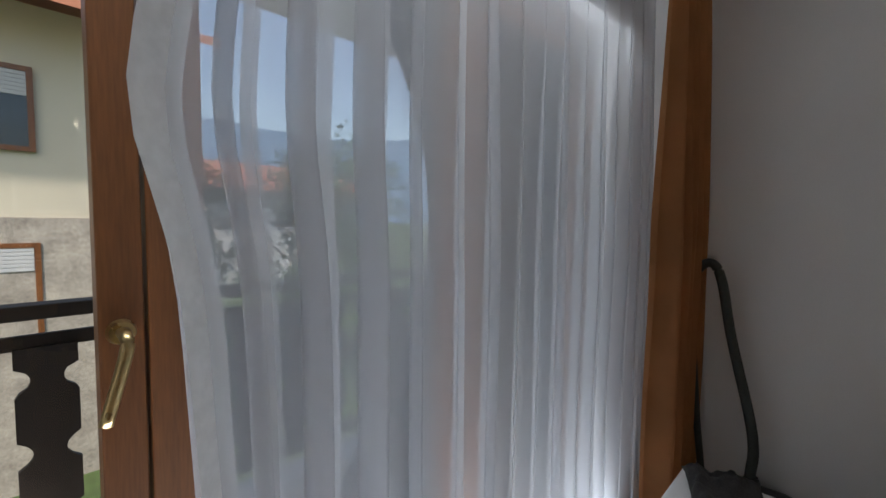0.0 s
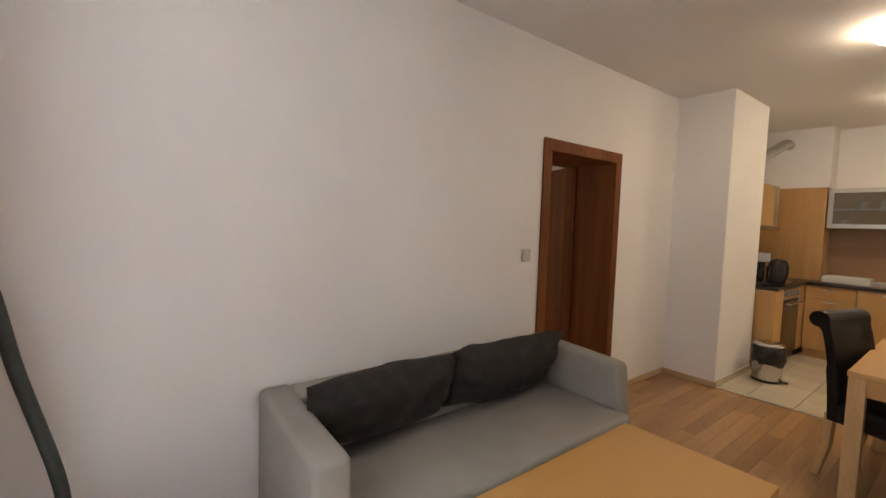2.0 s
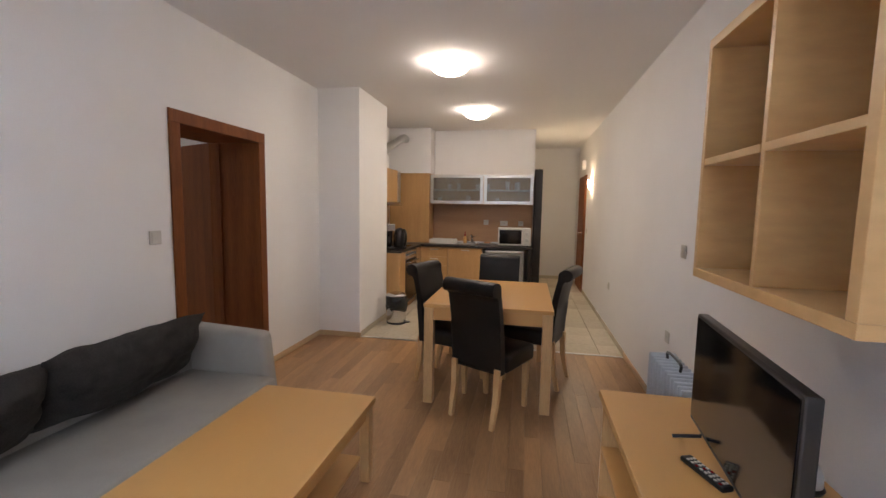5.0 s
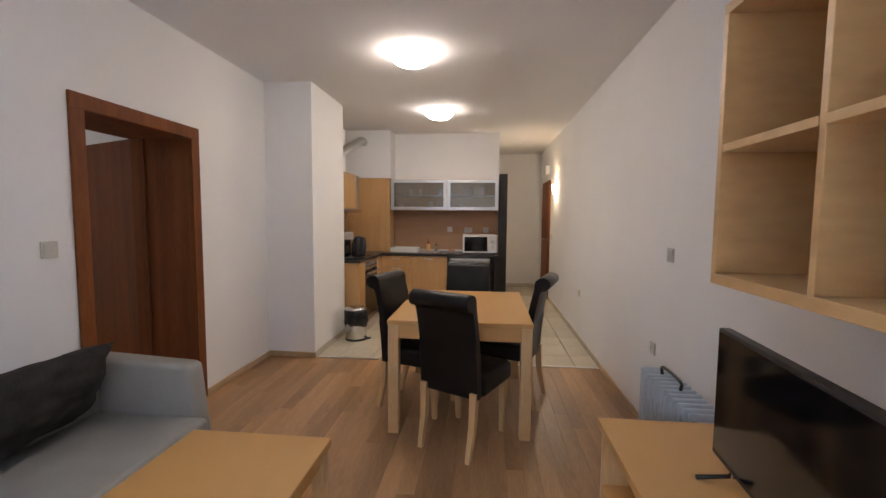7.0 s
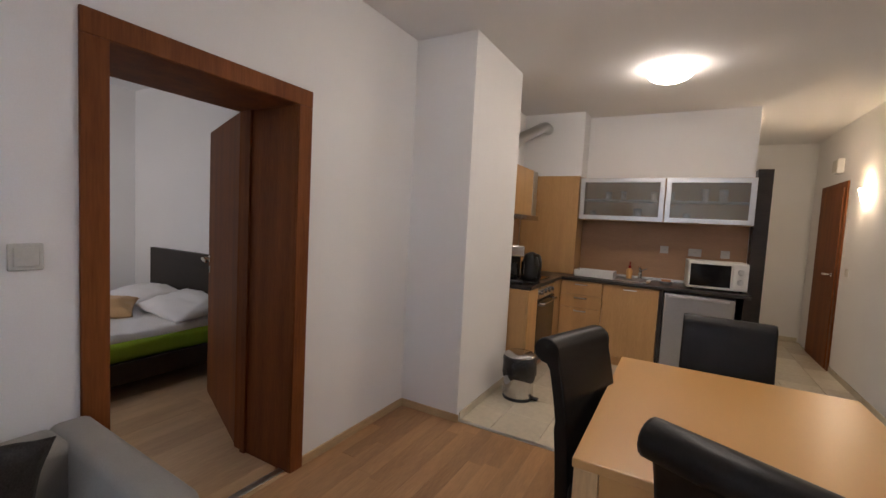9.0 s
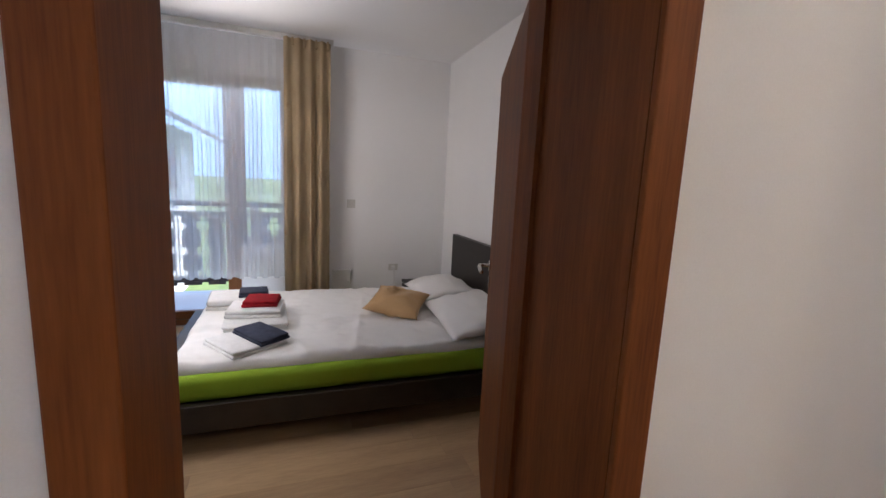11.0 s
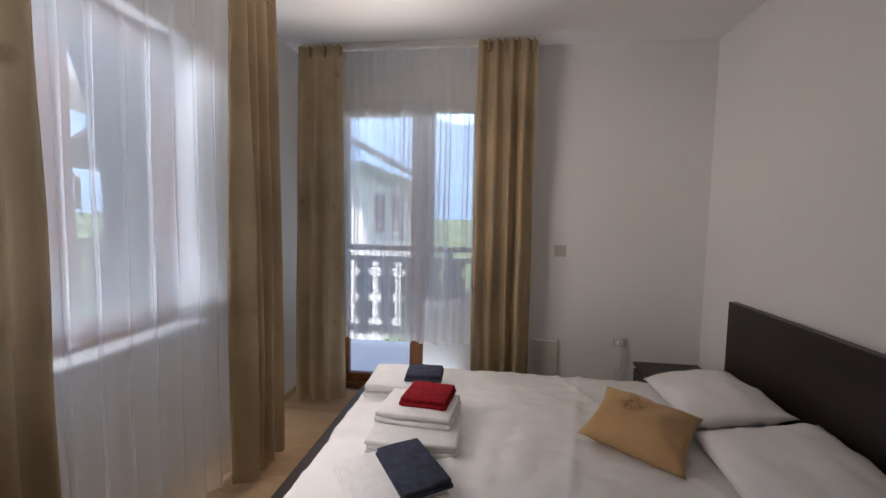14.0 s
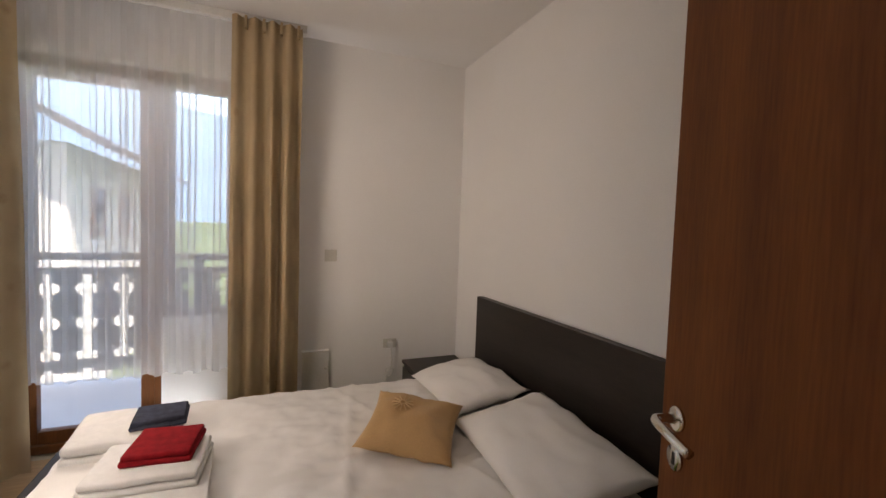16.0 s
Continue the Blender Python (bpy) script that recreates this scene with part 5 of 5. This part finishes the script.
def glass_cabinet(x0, x1):
    z0, z1, yf = 1.52, 1.978, 7.87
    d = thing("wall_cabinet", "aluminium-framed wall cabinet with frosted glass flap", "kitchen cabinet", group="glass wall cabinets")
    part("back", box(x0, x1, 8.175, 8.189, z0, z1), M_KITCHEN, d)
    part("bottom", box(x0, x1, yf + 0.022, 8.174, z0, z0 + 0.018), M_KITCHEN, d)
    part("top", box(x0, x1, yf + 0.022, 8.174, z1 - 0.018, z1), M_KITCHEN, d)
    part("side", box(x0, x0 + 0.018, yf + 0.022, 8.174, z0 + 0.018, z1 - 0.018), M_KITCHEN, d)
    part("side", box(x1 - 0.018, x1, yf + 0.022, 8.174, z0 + 0.018, z1 - 0.018), M_KITCHEN, d)
    part("shelf", box(x0 + 0.019, x1 - 0.019, yf + 0.06, 8.17, 1.735, 1.75), M_WHITEPLASTIC, d)
    f = part("door_frame", box(x0 + 0.003, x0 + 0.05, yf, yf + 0.02, z0 + 0.003, z1 - 0.003, 0.002), M_ALU, d)
    part("door_frame", box(x1 - 0.05, x1 - 0.003, yf, yf + 0.02, z0 + 0.003, z1 - 0.003, 0.002), M_ALU, d)
    part("door_frame", box(x0 + 0.05, x1 - 0.05, yf, yf + 0.02, z1 - 0.05, z1 - 0.003, 0.002), M_ALU, d)
    part("door_frame", box(x0 + 0.05, x1 - 0.05, yf, yf + 0.02, z0 + 0.003, z0 + 0.05, 0.002), M_ALU, d)
    part("glass", box(x0 + 0.045, x1 - 0.045, yf + 0.006, yf + 0.011, z0 + 0.045, z1 - 0.045), M_FROST, d, "frosted glass pane")
    part("handle", box((x0 + x1) / 2 - 0.15, (x0 + x1) / 2 + 0.15, yf - 0.012, yf, z0 + 0.004, z0 + 0.016, 0.002), M_ALU, d)


glass_cabinet(0.738, 1.585)
glass_cabinet(1.59, 2.35)
rnd = random.Random(4)
for i in range(9):
    x = 0.86 + i * 0.155
    r, h = rnd.uniform(0.03, 0.045), rnd.uniform(0.08, 0.13)
    solid("drinking_glass", lathe([(r * 0.8, 0), (r, h), (r * 0.93, h), (r * 0.75, 0.006)], 16), M_WHITEPLASTIC, "pale cup on the cabinet shelf", "cup", pose(x, 8.06, 1.75 if i % 3 else 1.538),
          "cups in the wall cabinet", smooth=True)
wall_plate("wall_socket", "ivory wall socket on the splashback", "socket", pose(1.61, 8.191, 1.23, 0, 0, 180), kind="socket", group=SO)
wall_plate("wall_socket", "ivory double wall socket behind the microwave", "socket", pose(1.90, 8.191, 1.22, 0, 0, 180), 0.12, 0.08, kind="socket", group=SO)
wall_plate("wall_socket", "ivory wall socket above the microwave", "socket", pose(2.17, 8.191, 1.22, 0, 0, 180), kind="socket", group=SO)

d = thing("microwave", "white microwave oven with a dark window on the worktop", "microwave", pose(2.08, 7.86, 0.888, 0, 0, 4))
part("body", box(-0.245, 0.245, -0.13, 0.19, 0.012, 0.275, 0.008), M_WHITEPLASTIC, d)
part("door", box(-0.242, 0.12, -0.15, -0.128, 0.018, 0.272, 0.005), M_WHITEPLASTIC, d)
part("window", box(-0.225, 0.105, -0.153, -0.149, 0.04, 0.25, 0.002), M_SCREEN, d, "dark glass window")
part("control_panel", box(0.123, 0.243, -0.148, -0.128, 0.018, 0.272, 0.004), M_WHITEPLASTIC, d)
for z in (0.10, 0.195):
    part("dial", lathe([(0.004, -0.02), (0.022, -0.018), (0.026, 0), (0.004, 0)], 20, at=(0.183, -0.148, z), axis="y"), M_ALU, d)
for x in (-0.2, 0.2):
    for y in (-0.1, 0.15):
        part("foot", lathe([(0.012, 0), (0.014, 0.013)], 10, at=(x, y, 0)), M_BLACKPLASTIC, d)

d = thing("kettle", "black electric kettle with a steel band on the worktop", "kettle", pose(0.58, 6.76, 0.888, 0, 0, -40) @ Matrix.Scale(1.25, 4))
part("base", lathe([(0.07, 0), (0.078, 0.008), (0.07, 0.02)], 24), M_BLACKPLASTIC, d)
part("body", lathe([(0.068, 0.02), (0.072, 0.05), (0.066, 0.15), (0.052, 0.205), (0.045, 0.215), (0.012, 0.23)], 28), M_BLACKPLASTIC, d, smooth=True)
part("gauge", box(-0.018, 0.018, -0.0735, -0.062, 0.06, 0.16, 0.003), M_STEEL, d)
part("handle", tube(curve_points([(0.05, 0, 0.21), (0.10, 0, 0.205), (0.12, 0, 0.14), (0.10, 0, 0.05), (0.068, 0, 0.04)], 6), 0.011), M_BLACKPLASTIC, d, smooth=True)
d = thing("coffee_maker", "black filter coffee maker with a glass jug on the worktop", "coffee maker", pose(0.43, 6.63, 0.888, 0, 0, 30) @ Matrix.Scale(1.12, 4))
part("base", box(-0.09, 0.09, -0.10, 0.12, 0.0, 0.035, 0.008), M_BLACKPLASTIC, d)
part("tower", box(-0.09, 0.09, 0.05, 0.12, 0.035, 0.30, 0.008), M_BLACKPLASTIC, d)
part("filter_head", box(-0.09, 0.09, -0.09, 0.12, 0.22, 0.31, 0.012), M_STEEL, d)
part("jug", lathe([(0.055, 0.037), (0.065, 0.08), (0.055, 0.16), (0.045, 0.175)], 22, at=(0, -0.025, 0)), M_SCREEN, d, smooth=True)

d = thing("sink", "steel sink bowl set into the worktop", "sink")
part("rim", box(0.98, 1.52, 7.70, 8.10, 0.8885, 0.893, 0.001), M_STEEL, d)
part("bowl", box(1.16, 1.48, 7.74, 8.06, 0.8935, 0.895), M_STEEL_DULL, d)
d = thing("tap", "chrome kitchen mixer tap behind the sink", "tap", pose(1.40, 8.08, 0.893))
part("body", lathe([(0.024, 0), (0.022, 0.06), (0.018, 0.07)], 16), M_CHROME, d)
part("spout", tube(curve_points([(0, 0, 0.05), (0, -0.02, 0.12), (0, -0.11, 0.135), (0, -0.13, 0.10)], 8), 0.011), M_CHROME, d, smooth=True)
part("lever", tube([(0, 0, 0.07), (0.02, 0, 0.10), (0.07, -0.02, 0.12)], 0.007), M_CHROME, d)
d = thing("soap_bottle", "small dark pump bottle by the sink", "bottle", pose(1.30, 7.98, 0.893))
part("bottle", lathe([(0.028, 0), (0.03, 0.01), (0.03, 0.09), (0.014, 0.12)], 18), M_BEECH, d, smooth=True)
part("pump", lathe([(0.014, 0.12), (0.014, 0.14), (0.005, 0.145), (0.005, 0.18), (0.012, 0.185)], 12), M_TOWEL_RED, d)
d = thing("dish_rack", "pale plastic draining tray beside the sink", "dish rack", pose(0.97, 7.84, 0.893))
for x0, x1, y0, y1 in ((-0.2, 0.2, -0.13, -0.12), (-0.2, 0.2, 0.12, 0.13), (-0.2, -0.19, -0.12, 0.12), (0.19, 0.2, -0.12, 0.12)):
    part("rim", box(x0, x1, y0, y1, 0, 0.07, 0.003), M_WHITEPLASTIC, d)
part("tray", box(-0.19, 0.19, -0.12, 0.12, 0.0, 0.008), M_WHITEPLASTIC, d)
d = thing("sponge_dish", "orange sponge in a small dish", "sponge", pose(1.66, 7.95, 0.888))
part("dish", lathe([(0.05, 0), (0.075, 0.022), (0.07, 0.022), (0.045, 0.006)], 20), M_WHITEPLASTIC, d)
part("sponge", box(-0.045, 0.045, -0.03, 0.03, 0.008, 0.04, 0.006), M_ORANGE, d)

d = thing("pedal_bin", "steel pedal bin with a black liner hanging over its rim", "bin", pose(0.69, 6.28, 0))
part("bucket", lathe([(0.118, 0), (0.122, 0.01), (0.122, 0.33), (0.12, 0.335)], 32), M_STEEL, d, smooth=True)
part("base_ring", lathe([(0.124, 0.0), (0.126, 0.006), (0.126, 0.022), (0.123, 0.024)], 32), M_BLACKPLASTIC, d)
bm = lathe([(0.128, 0.17), (0.134, 0.21), (0.132, 0.28), (0.133, 0.336), (0.118, 0.348)], 40)
for v in bm.verts:
    k = 1 + 0.10 * abs(noise.noise(v.co * 22))
    v.co.x, v.co.y = v.co.x * k, v.co.y * k
    if v.co.z < 0.19:
        v.co.z += 0.06 * noise.noise(Vector((v.co.x * 14, v.co.y * 14, 2.2)))
part("liner", bm, M_BAG, d, "black plastic liner", smooth=True)
part("lid", lathe([(0.126, 0.345), (0.128, 0.36), (0.10, 0.378), (0.02, 0.385)], 32), M_STEEL, d, smooth=True)
part("pedal", box(0.12, 0.17, -0.03, 0.03, 0.012, 0.022, 0.003), M_BLACKPLASTIC, d)

# ---- bedroom ----
def bed():
    x0, x1, y0, y1 = -3.30, -1.66, 3.15, 5.42
    d = thing("bed", "double bed with a black-brown frame and tall headboard", "bed")
    part("headboard", box(-3.31, -1.42, 5.425, 5.475, 0.0, 0.964, 0.004), M_WENGE, d)
    part("foot_rail", box(x0, x1, y0 - 0.02, y0 + 0.10, 0.12, 0.30, 0.004), M_WENGE, d)
    for a in (x0, x1 - 0.04):
        part("side_rail", box(a, a + 0.04, y0 + 0.101, 5.424, 0.12, 0.27, 0.004), M_WENGE, d)
    part("slat_base", box(x0 + 0.041, x1 - 0.041, y0 + 0.102, 5.42, 0.20, 0.255), M_WENGE, d)
    for x in (x0 + 0.06, x1 - 0.12):
        for y in (y0 + 0.03, 5.30):
            part("leg", box(x, x + 0.06, y, y + 0.06, 0, 0.12), M_WENGE, d)
    bm = box(-3.25, -1.71, 3.27, 5.40, 0.257, 0.405, 0.045, seg=4)
    part("mattress", bm, M_LIME, d, "mattress in a lime green fitted sheet", smooth=True)


bed()


def duvet():
    """A white cover over the mattress, creased, with a fold line across it."""
    bm = bmesh.new()
    x0, x1, y0, y1 = -3.21, -1.75, 3.275, 5.36
    nx, ny = 90, 110
    top, low = [], []
    for i in range(nx + 1):
        rt, rl = [], []
        for j in range(ny + 1):
            u, v = i / nx, j / ny
            x, y = x0 + (x1 - x0) * u, y0 + (y1 - y0) * v
            e = min(u * (x1 - x0), (1 - u) * (x1 - x0), v * (y1 - y0), (1 - v) * (y1 - y0))
            r = min(1, e / 0.05)
            z = 0.410 + 0.048 * math.sqrt(max(0, 1 - (1 - r) ** 2))
            z += 0.010 * noise.noise(Vector((x * 2.2, y * 1.6, 1.0))) + 0.016 * abs(noise.noise(Vector((x * 3 + y * 2, y * 6 - x, 3.0)))) + 0.010 * noise.noise(Vector((x * 13, y * 8, 5.0))) + 0.005 * noise.noise(Vector((x * 30 + y * 9, y * 22, 2.0)))
            z += 0.014 / (1 + math.exp((x + 2.33 + 0.03 * math.sin(y * 3)) / 0.007))
            for c, s in ((3.8, 0.35), (4.35, -0.2), (4.75, 0.4)):
                z += 0.010 * math.exp(-((y - c - s * (x + 2.3)) / 0.02) ** 2)
            w = 0.012 * noise.noise(Vector((x * 3, y * 3, 8.0))) * (1 - r)
            rt.append(bm.verts.new((x + w, y + w, z)))
            if i in (0, nx) or j in (0, ny):
                rl.append(rt[-1])
        top.append(rt)
    for i in range(nx):
        for j in range(ny):
            bm.faces.new((top[i][j], top[i + 1][j], top[i + 1][j + 1], top[i][j + 1]))
    ring = [top[i][0] for i in range(nx + 1)] + [top[nx][j] for j in range(1, ny + 1)] + [top[i][ny] for i in range(nx - 1, -1, -1)] + [top[0][j] for j in range(ny - 1, 0, -1)]
    down = []
    for k, v in enumerate(ring):
        down.append(bm.verts.new((v.co.x, v.co.y, (0.36 if k <= nx else 0.385) + 0.010 * noise.noise(Vector((k * 0.09, 0, 4))))))
    for k in range(len(ring)):
        q = (k + 1) % len(ring)
        bm.faces.new((ring[k], down[k], down[q], ring[q]))
    solid("duvet", bm, M_LINEN, "creased white duvet spread over the mattress", "duvet", smooth=True)


duvet()
PG = "white bed pillows"
solid("pillow", pillow(0.62, 0.46, 0.15, 2, pinch=0.05, wrinkle=0.016), M_LINEN, "plump white pillow against the headboard", "pillow", pose(-2.84, 5.13, 0.545, 9, 0, 2), PG, smooth=True)
solid("pillow", pillow(0.78, 0.50, 0.16, 6, pinch=0.05, wrinkle=0.016), M_LINEN, "plump white pillow with a flat hem near the door", "pillow", pose(-2.08, 5.11, 0.545, 11, 2, -3), PG, smooth=True)
d = thing("throw_cushion", "gold satin cushion with an embroidered flower lying on the bed", "cushion", pose(-2.43, 4.66, 0.548, 13, 6, 60))
part("cover", pillow(0.42, 0.40, 0.13, 19, pinch=0.10, wrinkle=0.014), M_GOLDCUSH, d, smooth=True)
bm = bmesh.new()
for k in range(12):
    a = k * math.pi / 6
    c, s = math.cos(a), math.sin(a)
    tube([(-0.06 + c * 0.012, 0.05 + s * 0.012, 0.073), (-0.06 + c * 0.05, 0.05 + s * 0.05, 0.066)], 0.003, 5, bm=bm)
part("embroidery", bm, M_EMBROIDERY, d, "pale embroidered flower")


def towel(name, label, m, w, dd, h, material, layers=3, group="folded towels"):
    d = thing(name, label, "towel", m, group)
    t = h / layers
    for k in range(layers):
        s = 0.006 * (k % 2)
        bm = box(-w / 2 + s, w / 2 - s * 0.4, -dd / 2 + s, dd / 2 - s, k * t, (k + 1) * t + 0.001, min(t * 0.46, 0.02), seg=3)
        bmesh.ops.subdivide_edges(bm, edges=bm.edges[:], cuts=2, use_grid_fill=True)
        for v in bm.verts:
            v.co.z += 0.006 * noise.noise(Vector((v.co.x * 9 + k, v.co.y * 9, k * 2.0)))
            v.co.x += 0.006 * noise.noise(Vector((v.co.y * 8, v.co.z * 20, k + 5.0)))
        part("fold", bm, material, d, smooth=True)
    return d


towel("bath_towel", "folded white bath towels in a flat pile on the duvet", pose(-2.38, 3.67, 0.455, 0, 0, 3), 0.40, 0.39, 0.055, M_TOWEL)
towel("bath_towel", "thick folded white towel on top of a flat pile", pose(-2.46, 3.665, 0.511, 0, 0, -4), 0.29, 0.36, 0.05, M_TOWEL, 2)
towel("hand_towel", "folded dark red towel on top of white towels", pose(-2.51, 3.70, 0.562, 0, 0, -6), 0.23, 0.23, 0.04, M_TOWEL_RED, 2)
towel("bath_towel", "rolled white bath towel at the foot of the bed", pose(-2.86, 3.50, 0.453, 0, 0, 4), 0.36, 0.40, 0.085, M_TOWEL, 2)
towel("hand_towel", "folded slate blue towel on a white towel", pose(-2.85, 3.62, 0.539, 0, 0, 4), 0.19, 0.21, 0.04, M_TOWEL_BLUE, 2)
towel("bath_towel", "flat folded white bath towel at the edge of the bed", pose(-2.00, 3.64, 0.453, 0, 0, 34), 0.34, 0.34, 0.04, M_TOWEL, 2)
towel("hand_towel", "folded slate blue towel lying askew", pose(-2.03, 3.72, 0.494, 2, 0, 34), 0.32, 0.19, 0.03, M_TOWEL_BLUE, 2)

d = thing("nightstand", "low black-brown nightstand beside the bed", "nightstand")
part("body", box(-3.74, -3.36, 5.04, 5.46, 0.04, 0.385, 0.003), M_WENGE, d)
part("top", box(-3.755, -3.345, 5.025, 5.47, 0.386, 0.41, 0.003), M_WENGE, d)
part("drawer_front", box(-3.725, -3.375, 5.022, 5.039, 0.20, 0.37, 0.002), M_WENGE, d)
part("plinth", box(-3.72, -3.38, 5.06, 5.44, 0.0, 0.04), M_WENGE, d)
d = thing("wall_box", "white painted access cover low on the bedroom wall", "cover")
part("cover", box(XF, XF + 0.03, 4.285, 4.475, 0.08, 0.53, 0.004), M_WHITEPLASTIC, d)
part("knob", lathe([(0.004, 0), (0.01, 0.002), (0.008, 0.012)], 12, at=(XF + 0.03, 4.45, 0.40), axis="x"), M_SWITCH, d)
d = thing("adapter", "white plug adapter with a coiled cable at the socket", "adapter")
part("plug", box(XF + 0.009, XF + 0.05, 4.905, 4.945, 0.52, 0.56, 0.006), M_WHITEPLASTIC, d)
part("cable", tube(curve_points([(XF + 0.045, 4.93, 0.52), (XF + 0.05, 4.935, 0.42), (XF + 0.04, 4.92, 0.34), (XF + 0.03, 4.89, 0.31), (XF + 0.03, 4.93, 0.29), (XF + 0.03, 4.95, 0.34), (XF + 0.03, 4.90, 0.35),
                                 (XF + 0.03, 4.90, 0.28), (XF + 0.02, 4.85, 0.1), (XF + 0.02, 4.80, 0.02)], 8), 0.005, 6), M_WHITEPLASTIC, d)



# ---- floor pieces ----
def planks(parent_name, label, x0, x1, y0, y1, w, length, material, seed):
    rnd = random.Random(seed)
    f = thing(parent_name, label, "floor", kind="structure")
    meshes = {}
    x = x0
    while x < x1 - 1e-4:
        xe = min(x + w, x1)
        y = y0 - rnd.uniform(0, length)
        while y < y1 - 1e-4:
            a, b = max(y, y0), min(y + length, y1)
            if b - a > 0.02:
                key = (round(xe - x, 3), round(b - a, 3))
                if key not in meshes:
                    bm = box(0.0003, xe - x - 0.0003, 0.0003, b - a - 0.0003, -0.012, 0.0)
                    bmesh.ops.bevel(bm, geom=[e for e in bm.edges if all(v.co.z > -0.001 for v in e.verts)], offset=0.0006, segments=1, affect="EDGES")
                    meshes[key] = finish("plank", bm, material)
                o = new("plank", meshes[key])
                o.parent = f
                o.location = (x, a, 0)
            y += length
        x = xe


planks("floor_living", "oak laminate plank floor of the living room", 0.0, XR, YW, 5.60, 0.096, 1.25, M_LAMINATE, 3)
planks("floor_bed", "pale beech laminate plank floor of the bedroom", XF, -0.002, YS, YB, 0.19, 1.25, M_LAMINATE_BED, 4)


def tiles():
    f = thing("floor_kitchen", "cream ceramic tile floor of the kitchen and hall", "floor", kind="structure")
    s = 0.333
    bm = box(0.0015, s - 0.0015, 0.0015, s - 0.0015, -0.012, 0.0)
    bmesh.ops.bevel(bm, geom=[e for e in bm.edges if all(v.co.z > -0.001 for v in e.verts)], offset=0.0015, segments=1, affect="EDGES")
    me = finish("tile", bm, M_TILE)
    for i in range(10):
        for j in range(15):
            x, y = 0.05 + i * s, 5.63 + j * s
            if x + s > 0.0 and x < XR - 0.02:
                o = new("tile", me)
                o.parent = f
                o.location = (x, y, 0)


tiles()
